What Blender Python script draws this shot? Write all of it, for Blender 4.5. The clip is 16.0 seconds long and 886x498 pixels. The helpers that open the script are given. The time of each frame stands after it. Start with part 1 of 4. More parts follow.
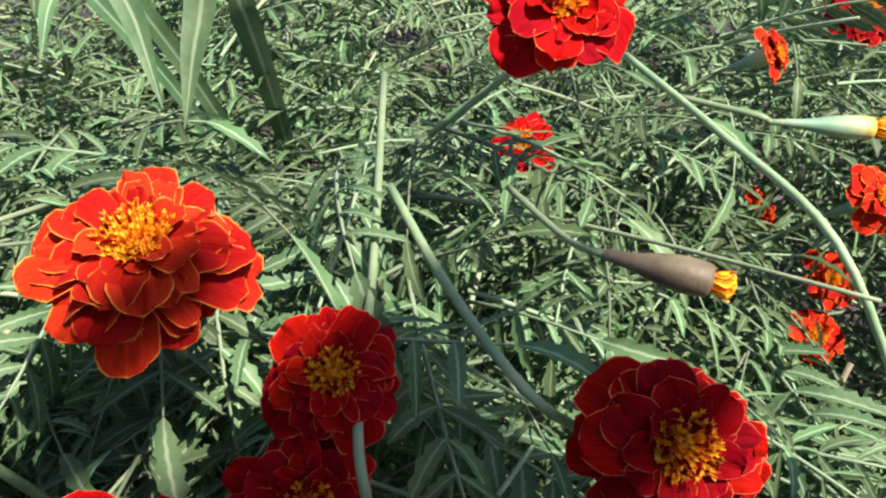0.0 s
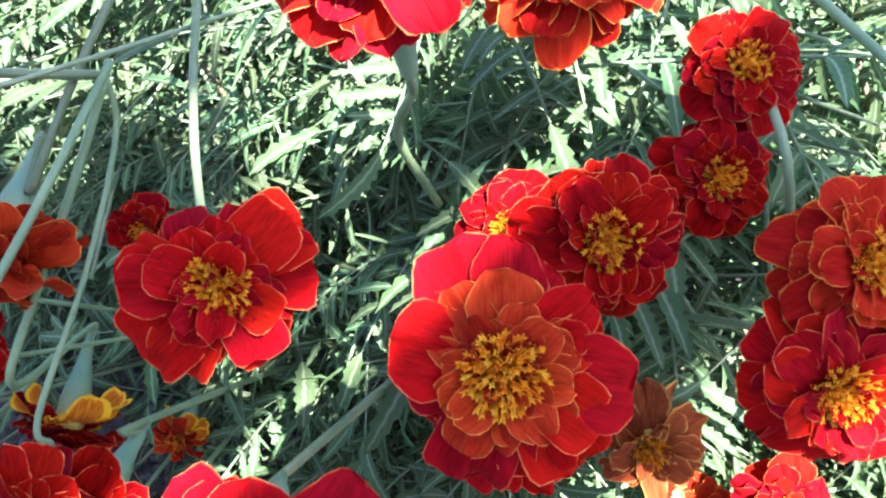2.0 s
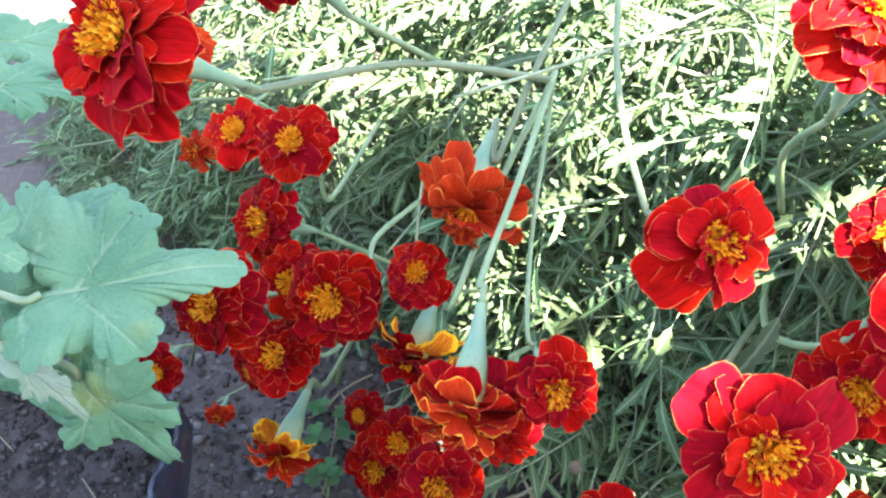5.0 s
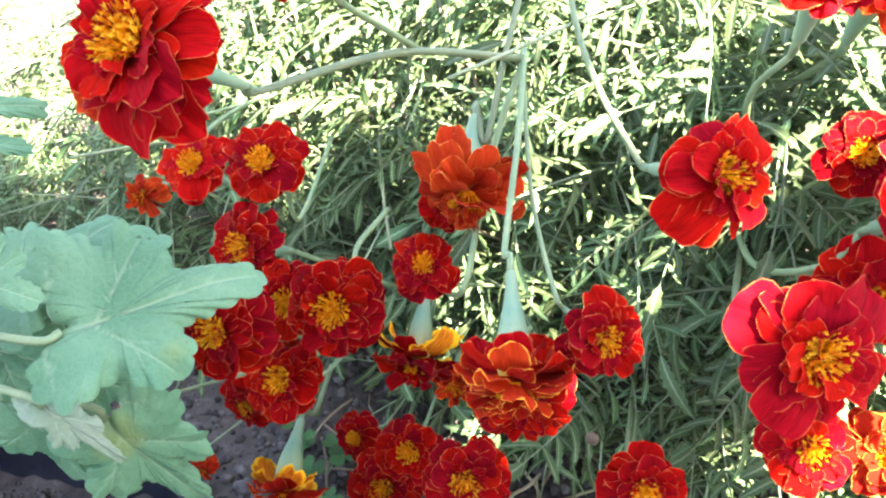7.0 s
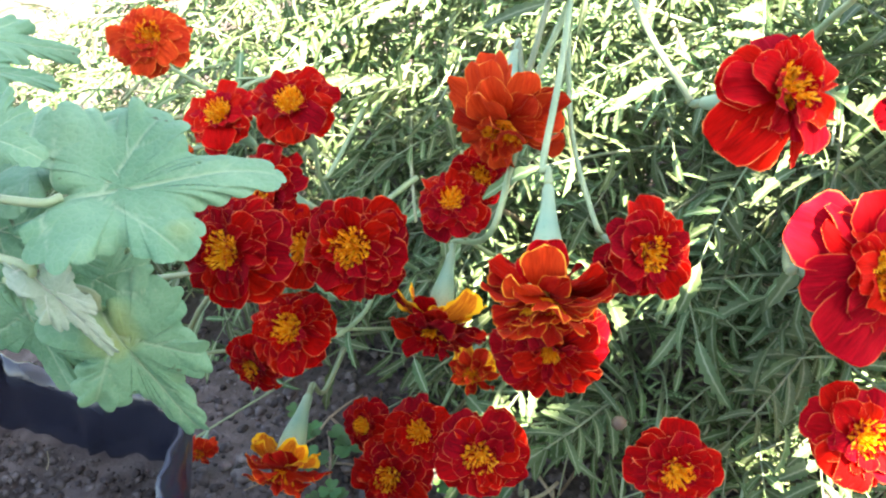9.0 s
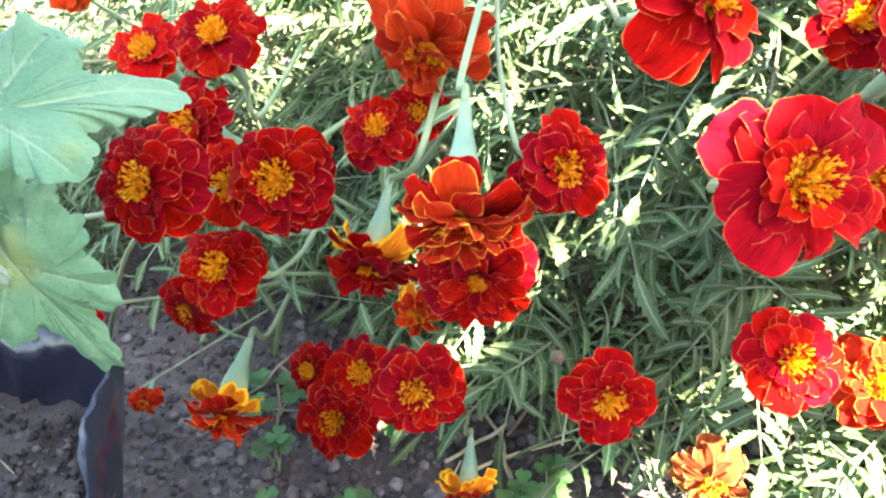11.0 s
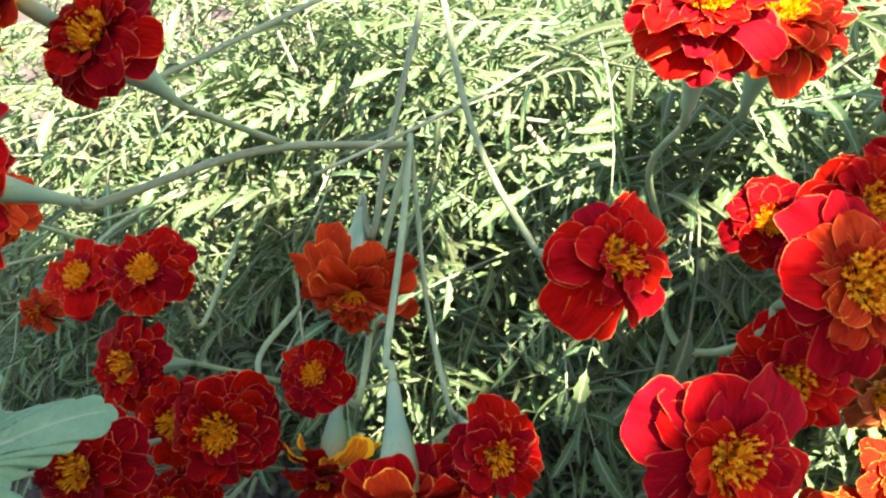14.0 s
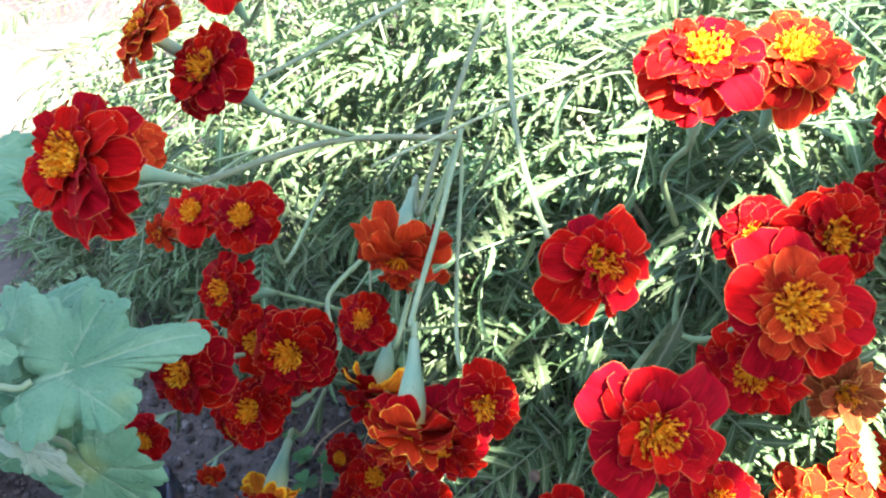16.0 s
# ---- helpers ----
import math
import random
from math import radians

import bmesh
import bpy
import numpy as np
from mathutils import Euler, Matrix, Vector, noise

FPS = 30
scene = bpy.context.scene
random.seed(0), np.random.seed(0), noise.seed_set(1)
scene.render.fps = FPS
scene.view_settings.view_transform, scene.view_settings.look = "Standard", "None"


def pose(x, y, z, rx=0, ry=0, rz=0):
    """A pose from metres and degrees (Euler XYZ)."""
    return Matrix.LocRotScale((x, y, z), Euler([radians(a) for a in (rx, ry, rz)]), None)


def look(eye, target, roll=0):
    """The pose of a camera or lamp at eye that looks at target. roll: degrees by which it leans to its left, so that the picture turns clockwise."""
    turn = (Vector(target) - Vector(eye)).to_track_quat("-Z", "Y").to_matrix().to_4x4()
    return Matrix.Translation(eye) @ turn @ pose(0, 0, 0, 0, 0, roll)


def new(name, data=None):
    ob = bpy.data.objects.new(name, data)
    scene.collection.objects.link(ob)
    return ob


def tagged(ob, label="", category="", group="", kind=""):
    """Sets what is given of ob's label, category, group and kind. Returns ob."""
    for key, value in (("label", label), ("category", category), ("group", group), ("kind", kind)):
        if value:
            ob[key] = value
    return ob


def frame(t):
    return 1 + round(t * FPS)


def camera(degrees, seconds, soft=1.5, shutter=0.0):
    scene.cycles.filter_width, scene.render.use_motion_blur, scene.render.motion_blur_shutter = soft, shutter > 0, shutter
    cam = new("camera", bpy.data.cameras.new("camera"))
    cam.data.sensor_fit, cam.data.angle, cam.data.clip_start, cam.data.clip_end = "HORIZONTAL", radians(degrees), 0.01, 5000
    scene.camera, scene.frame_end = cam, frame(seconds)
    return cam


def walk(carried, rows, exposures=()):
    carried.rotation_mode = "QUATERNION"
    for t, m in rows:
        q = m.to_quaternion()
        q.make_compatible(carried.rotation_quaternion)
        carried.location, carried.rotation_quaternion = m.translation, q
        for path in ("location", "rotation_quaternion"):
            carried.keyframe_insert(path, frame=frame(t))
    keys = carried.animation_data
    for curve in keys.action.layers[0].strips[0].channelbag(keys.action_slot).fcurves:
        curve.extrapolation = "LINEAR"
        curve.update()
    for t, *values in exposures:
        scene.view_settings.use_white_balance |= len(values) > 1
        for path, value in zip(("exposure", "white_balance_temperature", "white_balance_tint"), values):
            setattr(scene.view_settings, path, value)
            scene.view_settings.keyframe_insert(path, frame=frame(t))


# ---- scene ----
cam = camera(60.5, 16.0, 2.2)
METRES, EYE, TILT, LEAN, TURN = 0.72, 0.522, -35.0, 0.0, 0.0
ROWS = [
    (0.0, 0.0, 0.0, 0.0, 0.0, 0.0, -0.0),
    (0.5, -0.0289, -0.0032, -0.0224, 2.4, -4.14, -0.51),
    (1.0, -0.0749, -0.0111, -0.0377, 5.11, -7.75, -0.28),
    (1.5, -0.1017, -0.0252, -0.0469, 7.75, -11.17, 0.17),
    (2.0, -0.113, -0.06, -0.0562, 9.92, -12.23, -0.13),
    (2.5, -0.1179, -0.1011, -0.0588, 11.32, -13.36, -1.08),
    (3.0, -0.132, -0.1335, -0.0589, 12.79, -13.87, -2.2),
    (3.5, -0.1517, -0.1499, -0.0775, 13.77, -15.1, -3.11),
    (4.0, -0.1808, -0.1704, -0.082, 15.0, -15.03, -3.96),
    (4.5, -0.2324, -0.2053, -0.063, 17.43, -13.08, -6.68),
    (7.0, -0.3383, -0.238, -0.1094, 8.05, -7.92, 1.41),
    (7.5, -0.3353, -0.2356, -0.1068, 8.15, -9.39, 2.88),
    (8.0, -0.3406, -0.2159, -0.1445, 8.42, -8.7, 1.98),
    (8.5, -0.3433, -0.202, -0.1735, 8.43, -3.37, 0.31),
    (9.0, -0.3463, -0.2155, -0.1961, 9.96, -3.1, -2.27),
    (11.5, -0.3095, -0.1972, -0.2166, 7.04, -6.18, -0.43),
    (12.0, -0.3028, -0.1855, -0.1819, 5.73, -5.17, 1.58),
    (12.5, -0.2907, -0.1767, -0.1474, 4.82, -4.43, 4.11),
    (13.0, -0.2854, -0.17, -0.1157, 4.31, -3.44, 5.85),
    (13.5, -0.2879, -0.1647, -0.1189, 4.05, -3.79, 5.31),
    (14.0, -0.2904, -0.1893, -0.0998, 5.65, -2.57, 5.44),
    (14.5, -0.2774, -0.1994, -0.0793, 7.01, -1.37, 4.18),
    (15.0, -0.24, -0.2026, -0.0645, 7.89, -3.36, 4.51),
    (15.5, -0.2329, -0.234, -0.076, 12.03, -10.15, 2.62),
    (16.0, -0.2252, -0.2756, -0.0557, 13.94, -7.96, 0.69),
]
EXPOSURES = [(t, e + (0.45 if t < 2 or 12.9 < t < 15.3 else 0.74 if t < 8 else 0.66), k + (500 if 5 < t < 15.5 else 0), 10) for t, e, k in ((0.0, 1.05, 6600), (0.6, 1.08, 6600), (1.0, 1.42, 6600), (1.6, 2.68, 6300), (2.5, 2.60, 5900), (3.5, 3.05, 6000), (4.5, 3.45, 6600), (7.0, 3.55, 7200), (7.5, 3.40, 7200), (8.0, 3.50, 7400), (9.0, 3.65, 7500), (11.5, 4.05, 7400), (12.0, 3.90, 7400), (12.5, 3.50, 7300), (13.0, 2.95, 7500), (14.0, 2.80, 7500), (14.8, 2.30, 7500), (15.2, 2.00, 7400), (15.6, 2.95, 6800), (16.0, 3.00, 6600))]
walk(cam, [(t, pose(0, 0, EYE, TILT, LEAN, TURN) @ pose(METRES * x, METRES * y, METRES * z, 90 + pitch, roll, yaw)) for t, x, y, z, yaw, pitch, roll in ROWS], EXPOSURES)

# ---- world and sun ----
SUN_TO = Vector((0.819, -0.573, 1.65)).normalized()
world = bpy.data.worlds.new("sky")
scene.world = world
world.use_nodes = True
wn = world.node_tree.nodes
sky = wn.new("ShaderNodeTexSky")
sky.sky_type = "NISHITA"
sky.sun_disc = False
sky.sun_elevation = math.asin(SUN_TO.z)
sky.sun_rotation = math.atan2(SUN_TO.x, SUN_TO.y)
wn["Background"].inputs["Strength"].default_value = 0.068
world.node_tree.links.new(sky.outputs["Color"], wn["Background"].inputs["Color"])
sun = new("sun", bpy.data.lights.new("sun", "SUN"))
sun.data.energy = 4.2
sun.data.angle = radians(0.53)
sun.data.color = (1.0, 0.93, 0.83)
sun.matrix_world = look(SUN_TO * 5, (0, 0, 0))


# ---- materials ----
def nodes_of(name, rough=0.6, spec=0.3):
    m = bpy.data.materials.new(name)
    m.use_nodes = True
    n, l = m.node_tree.nodes, m.node_tree.links
    b = n["Principled BSDF"]
    b.inputs["Roughness"].default_value = rough
    b.inputs["Specular IOR Level"].default_value = spec
    return m, n, l, b


def noise_node(n, l, scale, detail=3.0, coords="Object", stretch=None):
    tc = n.new("ShaderNodeTexCoord")
    t = n.new("ShaderNodeTexNoise")
    t.inputs["Scale"].default_value = scale
    t.inputs["Detail"].default_value = detail
    if stretch:
        mp = n.new("ShaderNodeMapping")
        mp.inputs["Scale"].default_value = stretch
        l.new(tc.outputs[coords], mp.inputs["Vector"])
        l.new(mp.outputs["Vector"], t.inputs["Vector"])
    else:
        l.new(tc.outputs[coords], t.inputs["Vector"])
    return t.outputs["Fac"]


def ramp(n, l, fac, stops):
    r = n.new("ShaderNodeValToRGB")
    e = r.color_ramp.elements
    while len(e) < len(stops):
        e.new(0.5)
    for el, (p, c) in zip(e, stops):
        el.position, el.color = p, (*c, 1)
    l.new(fac, r.inputs["Fac"])
    return r.outputs["Color"]


def mixed(n, l, a, b, fac, how="MIX"):
    m = n.new("ShaderNodeMix")
    m.data_type, m.blend_type = "RGBA", how
    for sock, v in ((m.inputs[0], fac), (m.inputs[6], a), (m.inputs[7], b)):
        if isinstance(v, (int, float)):
            sock.default_value = v
        elif isinstance(v, tuple):
            sock.default_value = (*v, 1)
        else:
            l.new(v, sock)
    return m.outputs[2]


def maths(n, l, op, a, b):
    m = n.new("ShaderNodeMath")
    m.operation = op
    for sock, v in zip(m.inputs, (a, b)):
        if isinstance(v, (int, float)):
            sock.default_value = v
        else:
            l.new(v, sock)
    return m.outputs[0]


def bump(n, l, b, height, strength, distance):
    k = n.new("ShaderNodeBump")
    k.inputs["Strength"].default_value = strength
    k.inputs["Distance"].default_value = distance
    l.new(height, k.inputs["Height"])
    l.new(k.outputs["Normal"], b.inputs["Normal"])


def see_through(m, n, l, b, colour, part):
    """Lets part of the light pass through a thin sheet."""
    tr = n.new("ShaderNodeBsdfTranslucent")
    mx = n.new("ShaderNodeMixShader")
    mx.inputs[0].default_value = part
    l.new(colour, tr.inputs["Color"])
    l.new(b.outputs[0], mx.inputs[1])
    l.new(tr.outputs[0], mx.inputs[2])
    l.new(mx.outputs[0], n["Material Output"].inputs["Surface"])


def petal_material(name, deep, main, rim, rim_at, rough=0.55):
    m, n, l, b = nodes_of(name, rough + 0.1, 0.03)
    b.inputs["Sheen Weight"].default_value = 0.05
    b.inputs["Sheen Roughness"].default_value = 0.4
    b.inputs["Sheen Tint"].default_value = (1.0, 0.55, 0.5, 1)
    at = n.new("ShaderNodeAttribute")
    at.attribute_name = "rim"
    streak = noise_node(n, l, 6.0, 3.0, "Generated", (0.7, 4.5, 0.3))
    blotch = noise_node(n, l, 2.2, 2.0, "Generated")
    body = mixed(n, l, deep, main, ramp(n, l, streak, [(0.32, (0, 0, 0)), (0.70, (1, 1, 1))]))
    body = mixed(n, l, body, main, ramp(n, l, at.outputs["Fac"], [(0.45, (0, 0, 0)), (0.98, (0.7, 0.7, 0.7))]))
    body = mixed(n, l, body, main, maths(n, l, "MULTIPLY", blotch, 0.4))
    edge = maths(n, l, "ADD", at.outputs["Fac"], maths(n, l, "MULTIPLY", maths(n, l, "SUBTRACT", blotch, 0.5), 0.16))
    c = mixed(n, l, body, rim, ramp(n, l, edge, [(rim_at, (0, 0, 0)), (min(0.995, rim_at + 0.05), (0.9, 0.9, 0.9))]))
    info = n.new("ShaderNodeObjectInfo")
    hsv = n.new("ShaderNodeHueSaturation")
    l.new(c, hsv.inputs["Color"])
    l.new(maths(n, l, "ADD", maths(n, l, "MULTIPLY", info.outputs["Random"], 0.55), 0.75), hsv.inputs["Value"])
    l.new(maths(n, l, "ADD", maths(n, l, "MULTIPLY", info.outputs["Random"], 0.007), 0.497), hsv.inputs["Hue"])
    c = hsv.outputs["Color"]
    l.new(c, b.inputs["Base Color"])
    bump(n, l, b, streak, 0.5, 0.0006)
    see_through(m, n, l, b, c, 0.22)
    return m


PETALS = {
    "crimson": petal_material("petal_crimson", (0.11, 0.0012, 0.003), (0.32, 0.002, 0.005), (0.76, 0.19, 0.08), 0.955),
    "scarlet": petal_material("petal_scarlet", (0.19, 0.002, 0.004), (0.44, 0.004, 0.009), (0.78, 0.19, 0.07), 0.955),
    "rust": petal_material("petal_rust", (0.30, 0.005, 0.005), (0.48, 0.022, 0.009), (0.86, 0.27, 0.05), 0.925),
    "orange": petal_material("petal_orange", (0.28, 0.005, 0.004), (0.48, 0.038, 0.011), (0.80, 0.27, 0.06), 0.945),
    "flame": petal_material("petal_flame", (0.32, 0.006, 0.005), (0.50, 0.030, 0.009), (0.90, 0.36, 0.05), 0.90),
    "gold": petal_material("petal_gold", (0.45, 0.03, 0.008), (0.80, 0.28, 0.02), (0.95, 0.52, 0.03), 0.70),
    "withered": petal_material("petal_withered", (0.16, 0.025, 0.010), (0.34, 0.075, 0.025), (0.62, 0.28, 0.08), 0.86, 0.8),
}


def two_tone(name, a, b2, scale, rough=0.6, spec=0.3, through_part=0.0, relief=0.0, per="object", coords="Object", detail=4.0, spread=0.7, vein=None):
    m, n, l, b = nodes_of(name, rough, spec)
    f = noise_node(n, l, scale, detail, coords)
    g = noise_node(n, l, scale * 7.3, 2.0, coords)
    c = mixed(n, l, a, b2, ramp(n, l, f, [(0.3, (0, 0, 0)), (0.7, (1, 1, 1))]))
    c = mixed(n, l, c, tuple(v * 0.6 for v in a), maths(n, l, "MULTIPLY", g, 0.45))
    if vein:
        at = n.new("ShaderNodeAttribute")
        at.attribute_name = "rim"
        c = mixed(n, l, c, vein, ramp(n, l, at.outputs["Fac"], [(0.76, (0, 0, 0)), (0.95, (0.65, 0.65, 0.65))]))
    if per:
        hsv = n.new("ShaderNodeHueSaturation")
        l.new(c, hsv.inputs["Color"])
        if per == "island":
            r = n.new("ShaderNodeNewGeometry").outputs["Random Per Island"]
        else:
            r = n.new("ShaderNodeObjectInfo").outputs["Random"]
        l.new(maths(n, l, "ADD", maths(n, l, "MULTIPLY", r, spread), 1.0 - spread / 2), hsv.inputs["Value"])
        l.new(maths(n, l, "ADD", maths(n, l, "MULTIPLY", r, 0.05), 0.47), hsv.inputs["Hue"])
        c = hsv.outputs["Color"]
    l.new(c, b.inputs["Base Color"])
    if relief:
        bump(n, l, b, g, 0.6, relief)
    if through_part:
        see_through(m, n, l, b, c, through_part)
    return m


LEAF = two_tone("marigold_leaf", (0.058, 0.122, 0.055), (0.130, 0.205, 0.098), 40.0, 0.5, 0.22, 0.25, 0.0004, vein=(0.32, 0.40, 0.27), spread=0.8)
LEAF_STUFF = two_tone("marigold_leaf_mass", (0.058, 0.120, 0.048), (0.140, 0.212, 0.094), 40.0, 0.5, 0.22, 0.25, 0.0004, "island", vein=(0.32, 0.40, 0.27), spread=0.9)
STEM = two_tone("green_stem", (0.16, 0.24, 0.13), (0.26, 0.32, 0.18), 60.0, 0.5, 0.4, 0.0, 0.0003)
STALK = two_tone("pale_stalk", (0.20, 0.27, 0.15), (0.34, 0.38, 0.25), 60.0, 0.5, 0.3, 0.0, 0.0003, spread=0.6)
WOODY = two_tone("woody_stem", (0.22, 0.20, 0.13), (0.32, 0.29, 0.20), 60.0, 0.7, 0.2, 0.0, 0.0004)
DRY = two_tone("dry_straw", (0.30, 0.24, 0.16), (0.48, 0.42, 0.32), 50.0, 0.8, 0.1, 0.0, 0.0004)
CLOVER = two_tone("clover_leaf", (0.045, 0.14, 0.045), (0.09, 0.22, 0.07), 60.0, 0.55, 0.35, 0.25, 0.0003)
CLOD = two_tone("soil_clod", (0.050, 0.043, 0.045), (0.20, 0.182, 0.186), 70.0, 0.95, 0.1, 0.0, 0.0015, "island", spread=1.15)
POT_SOIL = two_tone("potting_soil", (0.045, 0.037, 0.036), (0.11, 0.095, 0.092), 60.0, 0.95, 0.1, 0.0, 0.002, "")
POT_CRUMB = two_tone("potting_crumb", (0.040, 0.034, 0.033), (0.11, 0.098, 0.096), 70.0, 0.95, 0.1, 0.0, 0.0015, "island", spread=1.15)
BAG = two_tone("black_film", (0.010, 0.012, 0.022), (0.022, 0.026, 0.045), 22.0, 0.22, 0.6, 0.0, 0.0006, "")


def calyx_material():
    m, n, l, b = nodes_of("calyx_green", 0.5, 0.3)
    at = n.new("ShaderNodeAttribute")
    at.attribute_name = "rim"
    c = ramp(n, l, at.outputs["Fac"], [(0.0, (0.20, 0.29, 0.19)), (0.35, (0.15, 0.27, 0.19)), (0.62, (0.24, 0.34, 0.21)), (0.85, (0.42, 0.42, 0.20)), (1.0, (0.55, 0.40, 0.07))])
    g = noise_node(n, l, 300.0, 2.0)
    spots = ramp(n, l, noise_node(n, l, 700.0, 1.0), [(0.66, (1, 1, 1)), (0.72, (0.35, 0.28, 0.25))])
    c = mixed(n, l, c, spots, maths(n, l, "MULTIPLY", at.outputs["Fac"], 0.6), "MULTIPLY")
    l.new(c, b.inputs["Base Color"])
    bump(n, l, b, g, 0.4, 0.0004)
    return m


CALYX = calyx_material()
CALYX_BROWN = two_tone("brown_calyx", (0.10, 0.065, 0.050), (0.20, 0.17, 0.10), 90.0, 0.55, 0.3, 0.0, 0.0003, "")


def centre_material():
    m, n, l, b = nodes_of("yellow_florets", 0.6, 0.2)
    r = n.new("ShaderNodeNewGeometry").outputs["Random Per Island"]
    c = ramp(n, l, r, [(0.0, (0.78, 0.22, 0.010)), (0.4, (0.92, 0.40, 0.015)), (1.0, (0.96, 0.58, 0.05))])
    l.new(c, b.inputs["Base Color"])
    see_through(m, n, l, b, c, 0.4)
    return m


CENTRE = centre_material()


def mum_leaf_material(name, a, b2, vein, yellowing=0.7):
    m, n, l, b = nodes_of(name, 0.6, 0.2)
    at = n.new("ShaderNodeAttribute")
    at.attribute_name = "rim"
    f = noise_node(n, l, 28.0, 4.0)
    g = noise_node(n, l, 190.0, 3.0)
    c = mixed(n, l, a, b2, ramp(n, l, f, [(0.35, (0, 0, 0)), (0.7, (1, 1, 1))]))
    c = mixed(n, l, c, (0.30, 0.30, 0.06), ramp(n, l, noise_node(n, l, 16.0, 2.0), [(0.64, (0, 0, 0)), (0.76, (yellowing, yellowing, yellowing))]))
    c = mixed(n, l, c, (0.05, 0.06, 0.03), ramp(n, l, noise_node(n, l, 150.0, 1.0), [(0.735, (0, 0, 0)), (0.765, (0.8, 0.8, 0.8))]))
    c = mixed(n, l, c, vein, ramp(n, l, at.outputs["Fac"], [(0.05, (0, 0, 0)), (0.8, (0.75, 0.75, 0.75))]))
    tc, net = n.new("ShaderNodeTexCoord"), n.new("ShaderNodeTexVoronoi")
    net.feature = "DISTANCE_TO_EDGE"
    net.inputs["Scale"].default_value = 330.0
    l.new(tc.outputs["Object"], net.inputs["Vector"])
    c = mixed(n, l, c, vein, ramp(n, l, net.outputs["Distance"], [(0.0, (0.09, 0.09, 0.09)), (0.10, (0, 0, 0))]))
    l.new(c, b.inputs["Base Color"])
    bump(n, l, b, maths(n, l, "ADD", maths(n, l, "MULTIPLY", net.outputs["Distance"], 0.5), maths(n, l, "ADD", g, maths(n, l, "MULTIPLY", f, 2.0))), 0.7, 0.0014)
    see_through(m, n, l, b, c, 0.2)
    return m


MUM_LEAF = mum_leaf_material("lobed_leaf", (0.082, 0.198, 0.112), (0.150, 0.285, 0.172), (0.36, 0.47, 0.33))
MUM_PALE = mum_leaf_material("felted_leaf", (0.16, 0.26, 0.18), (0.30, 0.37, 0.31), (0.5, 0.53, 0.48), 0.1)


def soil_material():
    m, n, l, b = nodes_of("soil", 0.95, 0.1)
    f = noise_node(n, l, 9.0, 6.0)
    g = noise_node(n, l, 85.0, 4.0)
    far = noise_node(n, l, 0.9, 3.0)
    c = mixed(n, l, (0.036, 0.030, 0.032), (0.075, 0.064, 0.066), ramp(n, l, f, [(0.3, (0, 0, 0)), (0.7, (1, 1, 1))]))
    c = mixed(n, l, c, (0.15, 0.130, 0.130), ramp(n, l, g, [(0.50, (0, 0, 0)), (0.72, (0.8, 0.8, 0.8))]))
    c = mixed(n, l, c, (0.17, 0.145, 0.13), ramp(n, l, far, [(0.45, (0, 0, 0)), (0.65, (0.6, 0.6, 0.6))]))
    l.new(c, b.inputs["Base Color"])
    fine = noise_node(n, l, 420.0, 3.0)
    bump(n, l, b, maths(n, l, "ADD", g, maths(n, l, "MULTIPLY", fine, 0.35)), 1.0, 0.006)
    return m


SOIL = soil_material()
# surface of the unseen boards added for shade
SHADE_BOARD = two_tone("shade_board_grey", (0.16, 0.14, 0.12), (0.30, 0.27, 0.24), 18.0, 0.85, 0.15, 0.0, 0.002)
# surface of the unseen wall added for shade
SHADE_WALL = two_tone("shade_wall_pale", (0.62, 0.60, 0.56), (0.72, 0.70, 0.66), 3.0, 0.9, 0.2, 0.0, 0.002, "")


# ---- mesh helpers ----
def mesh_of(name, verts, faces, material, rim=None, smooth=True):
    me = bpy.data.meshes.new(name)
    me.from_pydata([tuple(v) for v in verts], [], [tuple(f) for f in faces])
    if rim is not None:
        a = me.attributes.new("rim", "FLOAT", "POINT")
        a.data.foreach_set("value", np.asarray(rim, dtype=np.float32))
    if smooth:
        me.polygons.foreach_set("use_smooth", np.ones(len(me.polygons), dtype=bool))
    me.materials.append(material)
    me.update()
    return me


def put(name, me, parent=None, m=None, label=""):
    ob = new(name, me)
    if parent:
        ob.parent = parent
    if m is not None:
        ob.matrix_basis = m
    if label:
        ob["label"] = label
    return ob


def part(name, bm, material, parent, label=""):
    me = bpy.data.meshes.new(name)
    bm.to_mesh(me)
    bm.free()
    me.materials.append(material)
    me.polygons.foreach_set("use_smooth", np.ones(len(me.polygons), dtype=bool))
    return put(name, me, parent, None, label)


def grid_faces(nu, nv, closed=False):
    out = []
    for i in range(nu - 1):
        for j in range(nv if closed else nv - 1):
            k = (j + 1) % nv
            out.append((i * nv + j, i * nv + k, (i + 1) * nv + k, (i + 1) * nv + j))
    return out


def smooth_path(points, steps=6):
    """Catmull-Rom through the points."""
    p = [Vector(q) for q in points]
    p = [p[0] * 2 - p[1]] + p + [p[-1] * 2 - p[-2]]
    out = []
    for i in range(1, len(p) - 2):
        for s in range(steps):
            t = s / steps
            a, b, c, d = p[i - 1], p[i], p[i + 1], p[i + 2]
            out.append(0.5 * ((2 * b) + (c - a) * t + (2 * a - 5 * b + 4 * c - d) * t * t + (3 * b - a - 3 * c + d) * t ** 3))
    out.append(p[-2])
    return out


